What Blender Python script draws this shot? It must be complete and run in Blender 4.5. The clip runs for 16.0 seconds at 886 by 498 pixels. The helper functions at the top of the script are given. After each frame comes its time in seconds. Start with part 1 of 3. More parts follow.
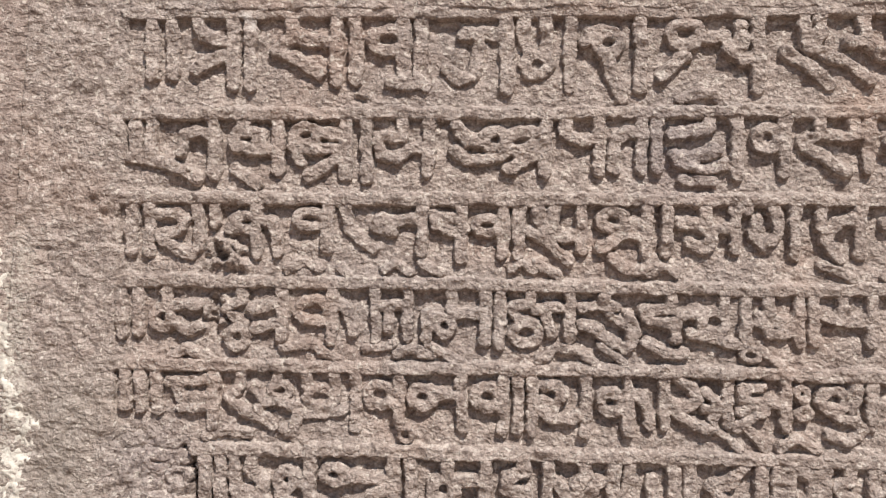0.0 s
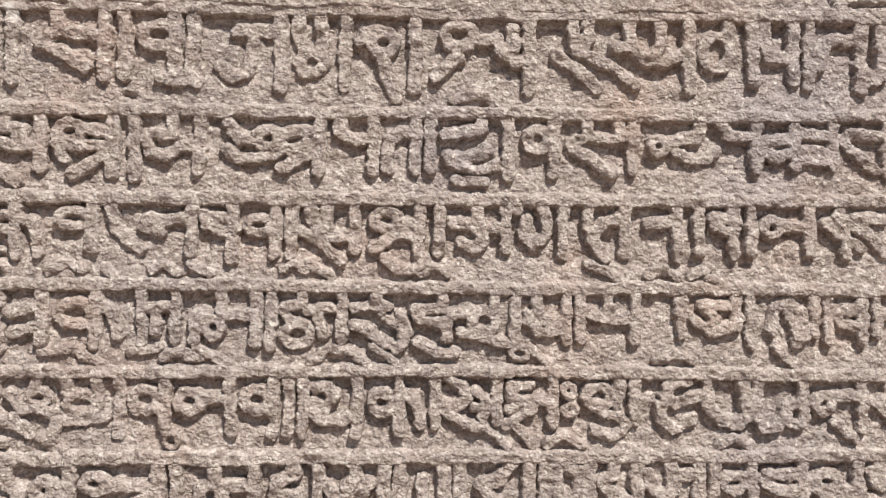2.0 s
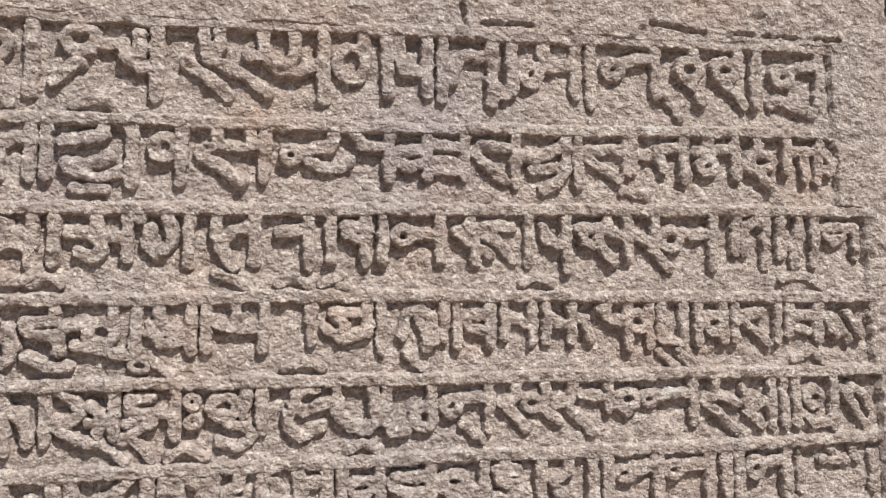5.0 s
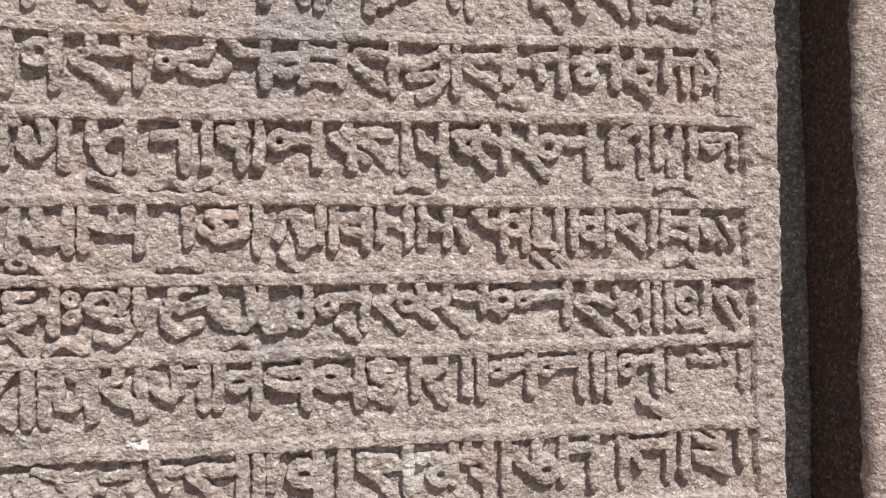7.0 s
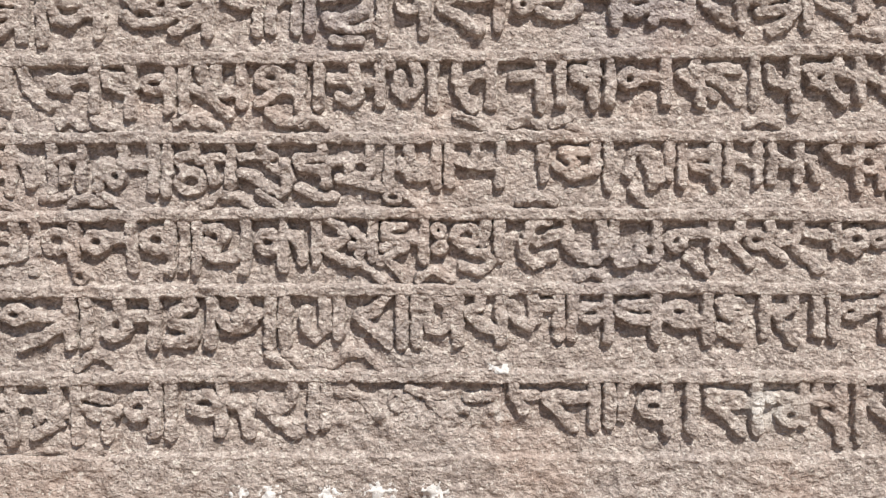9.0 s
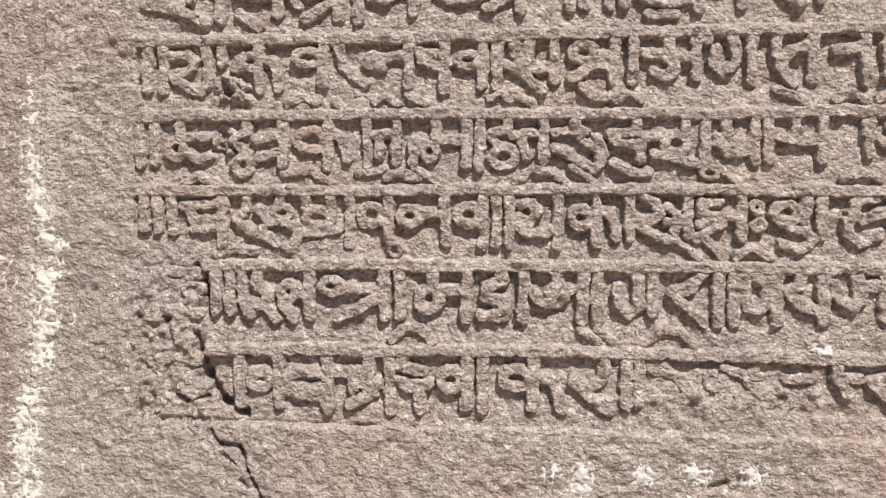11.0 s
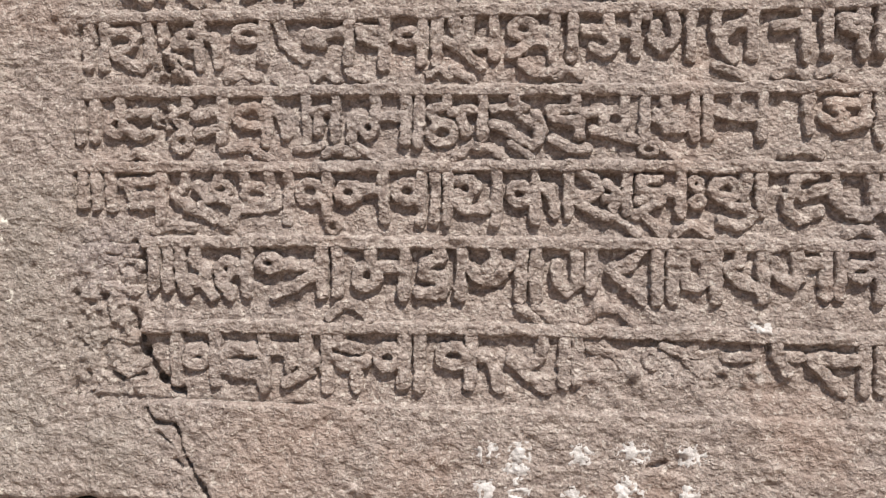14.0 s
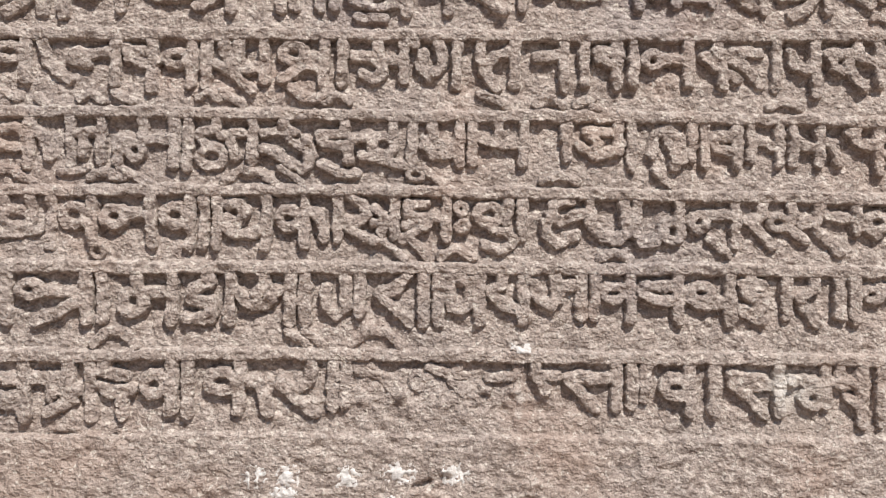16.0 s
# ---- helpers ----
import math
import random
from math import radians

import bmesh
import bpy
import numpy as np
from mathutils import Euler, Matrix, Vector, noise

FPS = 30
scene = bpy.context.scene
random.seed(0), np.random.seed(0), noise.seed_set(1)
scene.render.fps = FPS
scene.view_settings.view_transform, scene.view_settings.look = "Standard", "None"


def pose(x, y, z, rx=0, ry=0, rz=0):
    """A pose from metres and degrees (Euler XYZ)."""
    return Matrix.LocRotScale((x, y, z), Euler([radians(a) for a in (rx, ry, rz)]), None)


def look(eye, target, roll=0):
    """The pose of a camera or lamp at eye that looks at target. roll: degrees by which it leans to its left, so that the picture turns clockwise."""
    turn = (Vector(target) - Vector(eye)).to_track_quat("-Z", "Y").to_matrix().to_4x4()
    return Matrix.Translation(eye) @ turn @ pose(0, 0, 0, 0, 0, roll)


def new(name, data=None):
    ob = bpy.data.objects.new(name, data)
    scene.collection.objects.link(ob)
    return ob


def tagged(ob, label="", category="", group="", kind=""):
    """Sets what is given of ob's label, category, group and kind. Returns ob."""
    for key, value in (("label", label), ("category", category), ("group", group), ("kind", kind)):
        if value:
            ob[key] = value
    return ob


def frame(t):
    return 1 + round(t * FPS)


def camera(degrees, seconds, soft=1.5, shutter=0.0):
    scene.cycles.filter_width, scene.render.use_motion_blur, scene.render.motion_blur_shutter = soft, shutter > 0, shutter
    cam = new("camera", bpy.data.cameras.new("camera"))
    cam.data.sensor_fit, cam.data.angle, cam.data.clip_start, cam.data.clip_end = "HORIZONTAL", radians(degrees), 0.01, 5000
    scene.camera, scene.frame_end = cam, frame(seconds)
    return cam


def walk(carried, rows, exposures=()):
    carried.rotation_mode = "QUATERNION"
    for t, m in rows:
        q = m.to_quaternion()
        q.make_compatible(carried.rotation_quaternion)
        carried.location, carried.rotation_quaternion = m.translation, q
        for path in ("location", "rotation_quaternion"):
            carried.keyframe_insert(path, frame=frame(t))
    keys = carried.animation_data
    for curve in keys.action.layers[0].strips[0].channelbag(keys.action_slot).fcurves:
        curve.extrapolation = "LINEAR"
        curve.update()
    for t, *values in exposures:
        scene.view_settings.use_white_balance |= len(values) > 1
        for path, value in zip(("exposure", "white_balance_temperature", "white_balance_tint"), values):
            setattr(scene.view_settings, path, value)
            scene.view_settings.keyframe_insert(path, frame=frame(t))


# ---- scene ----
# ---- the camera and its walk ----
cam = camera(56.64, 16.0, 1.25)
PATH = [
    (0, (0.3140, -0.5783, 1.4279), (0.2062, 1.4141, 1.5649), 1.84),
    (0.5, (0.3465, -0.5761, 1.4208), (0.2682, 1.4156, 1.5854), 1.67),
    (1, (0.3695, -0.5741, 1.4243), (0.3397, 1.4196, 1.5803), 1.58),
    (1.5, (0.3980, -0.5726, 1.4204), (0.4188, 1.4197, 1.5942), 1.49),
    (2, (0.4141, -0.5728, 1.4237), (0.5109, 1.4178, 1.5912), 1.29),
    (2.5, (0.4403, -0.5746, 1.4258), (0.5817, 1.4135, 1.5913), 1.14),
    (3, (0.4769, -0.5763, 1.4280), (0.6502, 1.4092, 1.5943), 0.98),
    (3.5, (0.4989, -0.5764, 1.4271), (0.7359, 1.4015, 1.6045), 0.74),
    (4, (0.5286, -0.5805, 1.4254), (0.8273, 1.3880, 1.6147), 0.51),
    (4.5, (0.5494, -0.5851, 1.4255), (0.9228, 1.3703, 1.6174), 0.17),
    (5, (0.5820, -0.5914, 1.4190), (0.9947, 1.3537, 1.6334), -0.08),
    (5.2, (0.5894, -0.5940, 1.4121), (1.0400, 1.3404, 1.6465), -0.38),
    (7.3, (0.6699, -0.6282, 1.3790), (1.0804, 1.3282, 1.4431), -0.39),
    (7.5, (0.6610, -0.6246, 1.3732), (1.0318, 1.3399, 1.4308), -0.38),
    (8, (0.6165, -0.6146, 1.3497), (0.9010, 1.3630, 1.4384), -0.26),
    (8.5, (0.5701, -0.6171, 1.3397), (0.7197, 1.3752, 1.4308), 0.11),
    (9, (0.5330, -0.6250, 1.3417), (0.5422, 1.3740, 1.4035), 0.62),
    (9.5, (0.5001, -0.6334, 1.3260), (0.3493, 1.3589, 1.4163), 1.08),
    (10, (0.4356, -0.6342, 1.3188), (0.2296, 1.3529, 1.4123), 1.54),
    (10.2, (0.4015, -0.6321, 1.3184), (0.2248, 1.3581, 1.4059), 1.56),
    (12.3, (0.3392, -0.6260, 1.2945), (0.1479, 1.3638, 1.3571), 1.74),
    (12.5, (0.3483, -0.6262, 1.2852), (0.1419, 1.3612, 1.3721), 1.96),
    (13, (0.3682, -0.6235, 1.2816), (0.1440, 1.3614, 1.3812), 2.02),
    (13.5, (0.3849, -0.6194, 1.2858), (0.1779, 1.3673, 1.3866), 1.92),
    (14, (0.4043, -0.6159, 1.2887), (0.2163, 1.3724, 1.3956), 1.82),
    (14.5, (0.4162, -0.6147, 1.2891), (0.2873, 1.3774, 1.4114), 1.77),
    (15, (0.4444, -0.6149, 1.3001), (0.3630, 1.3806, 1.4075), 1.55),
    (15.5, (0.4806, -0.6150, 1.3002), (0.4246, 1.3804, 1.4229), 1.39),
    (16, (0.5048, -0.6188, 1.3084), (0.5509, 1.3773, 1.4238), 1.21),
]
EXPOSURES = [
    (0.0, 0.34, 6500, 10), (2.0, 0.54, 6330, 7), (5.2, 0.45, 6270, 6.5), (7.5, 0.52, 6170, 6.5), (9.0, 0.57, 6260, 6), (10.2, 0.57, 6280, 6.5), (12.4, 0.25, 6500, 10), (14.0, 0.29, 6450, 9), (16.0, 0.43, 6350, 8),
]
walk(cam, [(t, look(eye, target, roll)) for t, eye, target, roll in PATH], EXPOSURES)

# ---- world and sun ----
SUN_FROM = Vector((0.45, -1.0, 1.40)).normalized()
world = bpy.data.worlds.new("sky")
scene.world = world
world.use_nodes = True
sky = world.node_tree.nodes.new("ShaderNodeTexSky")
sky.sky_type, sky.sun_disc = "NISHITA", False
sky.sun_elevation = math.asin(SUN_FROM.z)
sky.sun_rotation = math.atan2(SUN_FROM.x, SUN_FROM.y)
background = world.node_tree.nodes["Background"]
background.inputs["Strength"].default_value = 0.060
world.node_tree.links.new(sky.outputs["Color"], background.inputs["Color"])
sun = new("sun", bpy.data.lights.new("sun", "SUN"))
sun.data.energy, sun.data.angle, sun.data.color = 4.8, radians(0.55), (1.0, 0.94, 0.86)
sun.matrix_world = look(SUN_FROM * 20, (0, 0, 0))


# ---- materials ----
def nodes_of(name):
    mat = bpy.data.materials.new(name)
    mat.use_nodes = True
    tree = mat.node_tree
    return mat, tree, tree.nodes["Principled BSDF"]


def noise_node(tree, scale, detail=4.0, rough=0.6, stretch=(1, 1, 1), offset=(0, 0, 0), distortion=0.0):
    coord = tree.nodes.new("ShaderNodeTexCoord")
    mapping = tree.nodes.new("ShaderNodeMapping")
    mapping.inputs["Scale"].default_value = stretch
    mapping.inputs["Location"].default_value = offset
    n = tree.nodes.new("ShaderNodeTexNoise")
    n.inputs["Scale"].default_value, n.inputs["Detail"].default_value = scale, detail
    n.inputs["Roughness"].default_value, n.inputs["Distortion"].default_value = rough, distortion
    tree.links.new(coord.outputs["Object"], mapping.inputs["Vector"])
    tree.links.new(mapping.outputs["Vector"], n.inputs["Vector"])
    return n.outputs["Fac"]


def ramp(tree, fac, stops):
    r = tree.nodes.new("ShaderNodeValToRGB")
    while len(r.color_ramp.elements) < len(stops):
        r.color_ramp.elements.new(0.5)
    for e, (at, colour) in zip(r.color_ramp.elements, stops):
        e.position = at
        e.color = (*colour, 1) if isinstance(colour, tuple) else (colour, colour, colour, 1)
    tree.links.new(fac, r.inputs["Fac"])
    return r.outputs["Color"]


def mixed(tree, fac, a, b, blend="MIX"):
    m = tree.nodes.new("ShaderNodeMix")
    m.data_type, m.blend_type = "RGBA", blend
    for socket, value in ((m.inputs[0], fac), (m.inputs[6], a), (m.inputs[7], b)):
        if isinstance(value, bpy.types.NodeSocket):
            tree.links.new(value, socket)
        elif isinstance(value, tuple):
            socket.default_value = (*value, 1)
        else:
            socket.default_value = value
    return m.outputs[2]


def bump(tree, height, strength, distance, normal=None):
    b = tree.nodes.new("ShaderNodeBump")
    b.inputs["Strength"].default_value, b.inputs["Distance"].default_value = strength, distance
    tree.links.new(height, b.inputs["Height"])
    if normal:
        tree.links.new(normal, b.inputs["Normal"])
    return b.outputs["Normal"]


def spot(tree, x, z, radius, ragged=0.6):
    """1 near a place on the wall, falling to 0 with a ragged rim."""
    coord = tree.nodes.new("ShaderNodeTexCoord")
    away = tree.nodes.new("ShaderNodeVectorMath")
    away.operation = "DISTANCE"
    away.inputs[1].default_value = (x, 0.0, z)
    tree.links.new(coord.outputs["Object"], away.inputs[0])
    wave = tree.nodes.new("ShaderNodeMath")
    wave.operation = "MULTIPLY_ADD"
    tree.links.new(noise_node(tree, 24, 5, 0.7, offset=(x, 0, z)), wave.inputs[0])
    wave.inputs[1].default_value = ragged * radius * 2
    tree.links.new(away.outputs["Value"], wave.inputs[2])
    span = tree.nodes.new("ShaderNodeMapRange")
    tree.links.new(wave.outputs[0], span.inputs["Value"])
    span.inputs["From Min"].default_value, span.inputs["From Max"].default_value = radius * 2.0, radius * 0.9
    return span.outputs["Result"]


def limed(tree):
    """Lime that soaked into the stone along the joint, a broken pale film between two streaks."""
    coord, axes = tree.nodes.new("ShaderNodeTexCoord"), tree.nodes.new("ShaderNodeSeparateXYZ")
    tree.links.new(coord.outputs["Object"], axes.inputs[0])
    swing = tree.nodes.new("ShaderNodeMath")
    swing.operation = "MULTIPLY_ADD"
    tree.links.new(noise_node(tree, 14, 4, 0.65, stretch=(0.5, 1, 1)), swing.inputs[0])
    swing.inputs[1].default_value = 0.05
    tree.links.new(axes.outputs["X"], swing.inputs[2])
    centre = tree.nodes.new("ShaderNodeMath")
    centre.operation = "SUBTRACT"
    tree.links.new(swing.outputs[0], centre.inputs[0])
    centre.inputs[1].default_value = -0.002
    size = tree.nodes.new("ShaderNodeMath")
    size.operation = "ABSOLUTE"
    tree.links.new(centre.outputs[0], size.inputs[0])
    band = tree.nodes.new("ShaderNodeMapRange")
    tree.links.new(size.outputs[0], band.inputs["Value"])
    band.inputs["From Min"].default_value, band.inputs["From Max"].default_value = 0.020, 0.006
    high = tree.nodes.new("ShaderNodeMapRange")
    tree.links.new(axes.outputs["Z"], high.inputs["Value"])
    high.inputs["From Min"].default_value, high.inputs["From Max"].default_value = 1.50, 1.43
    both = tree.nodes.new("ShaderNodeMath")
    both.operation = "MULTIPLY"
    tree.links.new(band.outputs["Result"], both.inputs[0])
    tree.links.new(high.outputs["Result"], both.inputs[1])
    film = ramp(tree, noise_node(tree, 210, 3, 0.6, offset=(8, 8, 2), distortion=0.9), [(0.44, 0.05), (0.58, 0.6)])
    return mixed(tree, both.outputs[0], (0.0, 0.0, 0.0), film)


def stone(name, dark, mid, light, stain=(0.20, 0.19, 0.20), blush=(0.36, 0.235, 0.18), relief=1.0, spots=(), seam=False, speck=(0.56, 0.50, 0.45)):
    """Weathered volcanic stone: pitted streaky grain, pale mineral specks, soft stains."""
    mat, tree, bsdf = nodes_of(name)
    streaks = noise_node(tree, 180, 3, 0.6, stretch=(0.75, 1.0, 1.2), distortion=0.6)
    fine = noise_node(tree, 520, 4, 0.6, offset=(5, 5, 1))
    broad = noise_node(tree, 38, 5, 0.62, offset=(2, 8, 3))
    colour = ramp(tree, streaks, [(0.30, dark), (0.5, mid), (0.70, light)])
    colour = mixed(tree, 0.5, colour, ramp(tree, fine, [(0.32, 0.22), (0.68, 0.78)]), "OVERLAY")
    colour = mixed(tree, 0.5, colour, ramp(tree, broad, [(0.3, 0.38), (0.7, 0.62)]), "OVERLAY")
    patches = ramp(tree, noise_node(tree, 6.5, 4, 0.6, offset=(3, 1, 7)), [(0.5, 0.0), (0.68, 0.6)])
    colour = mixed(tree, patches, colour, mixed(tree, 0.25, colour, stain))
    red = ramp(tree, noise_node(tree, 9, 3, 0.55, offset=(11, 4, 2)), [(0.54, 0.0), (0.70, 0.6)])
    colour = mixed(tree, red, colour, mixed(tree, 0.5, colour, blush))
    for x, z, radius, tint, amount in spots:
        near = mixed(tree, spot(tree, x, z, radius), (0.0, 0.0, 0.0), (amount, amount, amount))
        colour = mixed(tree, near, colour, mixed(tree, 0.55, colour, tint))
    if seam:
        colour = mixed(tree, limed(tree), colour, (0.56, 0.52, 0.46))
    chips = ramp(tree, noise_node(tree, 270, 2, 0.5, offset=(1, 9, 5), distortion=0.5), [(0.60, 0.0), (0.67, 0.8)])
    colour = mixed(tree, chips, colour, speck)
    pits = ramp(tree, noise_node(tree, 260, 1, 0.5, offset=(7, 2, 8), stretch=(0.8, 1, 1.1)), [(0.24, 0.55), (0.36, 0.0)])
    colour = mixed(tree, pits, colour, (0.11, 0.08, 0.068))
    tree.links.new(colour, bsdf.inputs["Base Color"])
    bsdf.inputs["Roughness"].default_value = 0.92
    bsdf.inputs["Specular IOR Level"].default_value = 0.2
    lumps = noise_node(tree, 290, 1.0, 0.5, offset=(9, 3, 4), stretch=(0.85, 1.0, 1.1), distortion=0.2)
    knobs = noise_node(tree, 105, 1.2, 0.5, offset=(4, 0, 6), stretch=(0.85, 1.0, 1.1))
    n = bump(tree, knobs, 1.0, 0.0015 * relief)
    n = bump(tree, lumps, 1.0, 0.0027 * relief, n)
    n = bump(tree, fine, 1.0, 0.0019 * relief, n)
    tree.links.new(n, bsdf.inputs["Normal"])
    return mat


DRAB = (0.27, 0.245, 0.215)
VIOLET, RUST, ASH, PALE = (0.225, 0.205, 0.225), (0.38, 0.27, 0.215), (0.44, 0.40, 0.36), (0.72, 0.69, 0.66)
SPOTS = (
    (0.133, 1.634, 0.004, PALE, 0.80),
    (0.139, 1.628, 0.004, PALE, 0.80),
    (0.879, 1.583, 0.006, PALE, 0.80),
    (0.930, 1.560, 0.007, PALE, 0.80),
    (0.014, 1.335, 0.045, DRAB, 0.70),
    (0.016, 1.262, 0.045, DRAB, 0.70),
    (0.012, 1.185, 0.045, DRAB, 0.60),
    (0.075, 1.240, 0.030, DRAB, 0.60),
    (0.090, 1.160, 0.035, DRAB, 0.60),
    (0.714, 1.606, 0.055, VIOLET, 0.59),
    (0.682, 1.548, 0.050, VIOLET, 0.56),
    (0.444, 1.542, 0.035, VIOLET, 0.56),
    (0.670, 1.333, 0.040, VIOLET, 0.35),
    (1.005, 1.561, 0.030, RUST, 0.40),
    (0.635, 1.434, 0.020, RUST, 0.70),
    (0.565, 1.575, 0.020, RUST, 0.60),
    (0.190, 1.423, 0.018, RUST, 0.70),
    (0.222, 1.156, 0.050, RUST, 0.50),
    (-0.004, 1.166, 0.050, ASH, 0.50),
    (0.790, 1.240, 0.030, ASH, 0.50),
    (0.078, 1.308, 0.030, VIOLET, 0.42),
    (0.607, 1.195, 0.040, RUST, 0.40),
    (0.780, 1.243, 0.012, PALE, 0.90),
    (0.579, 1.234, 0.005, PALE, 0.90),
    (0.579, 1.223, 0.005, PALE, 0.90),
    (0.888, 1.377, 0.009, PALE, 0.60),
)
STONE = stone("weathered_basalt", (0.195, 0.151, 0.132), (0.326, 0.268, 0.239), (0.465, 0.40, 0.362), spots=SPOTS, seam=True)
BLOCK = stone("brown_basalt_block", (0.185, 0.138, 0.12), (0.305, 0.243, 0.215), (0.43, 0.36, 0.322), blush=(0.34, 0.245, 0.2), seam=True)
# basalt with shade painted into its colour, for the upright block's sides
SHADED_SIDE = stone("basalt_block_shaded_side", (0.05, 0.03, 0.026), (0.085, 0.055, 0.046), (0.15, 0.105, 0.09), stain=(0.06, 0.05, 0.05), blush=(0.10, 0.05, 0.04), speck=(0.22, 0.17, 0.15))
GREY = stone("grey_joint_stone", (0.11, 0.10, 0.092), (0.19, 0.175, 0.16), (0.36, 0.335, 0.31), blush=(0.13, 0.11, 0.10))


def lime(name, base, relief):
    mat, tree, bsdf = nodes_of(name)
    colour = ramp(tree, noise_node(tree, 160, 5, 0.7), [(0.3, tuple(c * 0.6 for c in base)), (0.55, base), (0.8, tuple(min(0.85, c * 1.15) for c in base))])
    tree.links.new(colour, bsdf.inputs["Base Color"])
    bsdf.inputs["Roughness"].default_value = 0.95
    tree.links.new(bump(tree, noise_node(tree, 220, 4, 0.6), relief, 0.002), bsdf.inputs["Normal"])
    return mat


LIME = lime("lime_wash", (0.62, 0.575, 0.515), 1.0)
PAINT = lime("white_paint", (0.62, 0.585, 0.57), 1.0)
EARTH = stone("dry_earth", (0.18, 0.12, 0.085), (0.28, 0.20, 0.145), (0.36, 0.27, 0.2))

# ---- surface noise shared by all carved stone ----
_rng = np.random.RandomState(7)
_lattice = _rng.rand(256, 256)


def value_noise(x, z):
    """Smooth noise in 0..1 on a repeating lattice."""
    xi, zi = np.floor(x).astype(int), np.floor(z).astype(int)
    u, v = x - xi, z - zi
    u, v = u * u * (3 - 2 * u), v * v * (3 - 2 * v)
    a, b = _lattice[xi % 256, zi % 256], _lattice[(xi + 1) % 256, zi % 256]
    c, d = _lattice[xi % 256, (zi + 1) % 256], _lattice[(xi + 1) % 256, (zi + 1) % 256]
    return (a * (1 - u) + b * u) * (1 - v) + (c * (1 - u) + d * u) * v


def fbm(x, z, size, octaves=4, seed=0.0):
    """Layered noise about 0, largest lumps of the given size in metres."""
    total, amp, k = 0.0, 1.0, 1.0 / size
    for n in range(octaves):
        total = total + amp * (value_noise(x * k + 17.3 * n + seed, z * k + 5.1 * n + 2 * seed) - 0.5)
        amp, k = amp * 0.55, k * 2.1
    return total


def rough(x, z):
    """Relief of the weathered surface in metres, proud positive."""
    chipped = fbm(x * 0.75, z, 0.009, 2, 3.0)
    grit = fbm(x, z, 0.0055, 2, 14.0)
    return 0.0014 * fbm(x, z, 0.09, 2) + 0.0021 * chipped + 0.0014 * grit + 0.0010 * np.minimum(0.0, fbm(x, z, 0.013, 2, 9.0) + 0.12) * 4


def mesh_object(name, verts, faces, material, parent=None, smooth=True):
    me = bpy.data.meshes.new(name)
    me.from_pydata(verts if isinstance(verts, list) else verts.tolist(), [], faces if isinstance(faces, list) else faces.tolist())
    me.materials.append(material)
    if smooth:
        me.polygons.foreach_set("use_smooth", np.ones(len(me.polygons), dtype=bool))
    me.update()
    ob = new(name, me)
    ob.parent = parent
    return ob


def grid_faces(nx, nz, keep=None):
    """Quads of a grid with x running fastest, wound to face -y."""
    i = np.arange((nz - 1) * (nx - 1))
    a = (i // (nx - 1)) * nx + i % (nx - 1)
    quads = np.stack([a, a + 1, a + nx + 1, a + nx], 1)
    return quads if keep is None else quads[keep]


FIELD = 0.0063     # how far the ground of the writing lies behind the face of the slab


# ---- strokes of the carved writing: millimetres along the slab and below the headline ----
def stem(x, y0, y1):
    return [(x, y0), (x, y1)]


def line(*along):
    return list(zip(along[::2], along[1::2]))


def arc(x0, x1, y0, y1, start, end, steps=10):
    cx, cy, rx, ry = (x0 + x1) / 2, (y0 + y1) / 2, (x1 - x0) / 2, (y1 - y0) / 2
    turn = [radians(start + (end - start) * n / steps) for n in range(steps + 1)]
    return [(cx + rx * math.cos(a), cy + ry * math.sin(a)) for a in turn]


def ring(x0, x1, y0, y1):
    loop = arc(x0, x1, y0, y1, 0, 360, 14)
    return loop[:-1] + loop[:1]


RAILS_AT = (0.05, 0.2, 0.35, 0.5, 0.65, 0.8, 0.95, 1.06)
RAILS = {   # heights of each headline at those places along the slab
    1: (1.6360, 1.6384, 1.6411, 1.6438, 1.6488, 1.6538, 1.6585, 1.6616),
    2: (1.5610, 1.5637, 1.5672, 1.5712, 1.5736, 1.5790, 1.5846, 1.5876),
    3: (1.4999, 1.5017, 1.5046, 1.5083, 1.5118, 1.5168, 1.5202, 1.5225),
    4: (1.4385, 1.4415, 1.4439, 1.4457, 1.4486, 1.4499, 1.4509, 1.4522),
    5: (1.3788, 1.3816, 1.3854, 1.3881, 1.3888, 1.3898, 1.3916, 1.3922),
    6: (1.3203, 1.3241, 1.3271, 1.3303, 1.3321, 1.3332, 1.3359, 1.3390),
    7: (1.2530, 1.2582, 1.2615, 1.2642, 1.2650, 1.2664, 1.2667, 1.2672),
}


def headline(row, x):
    return np.interp(x, RAILS_AT, RAILS[row])


def loop_width(loop):
    """Small eyes are cut with a thinner stroke."""
    xs, zs = [p[0] for p in loop], [p[1] for p in loop]
    return min(0.92, max(0.7, min(max(xs) - min(xs), max(zs) - min(zs)) / 0.014))


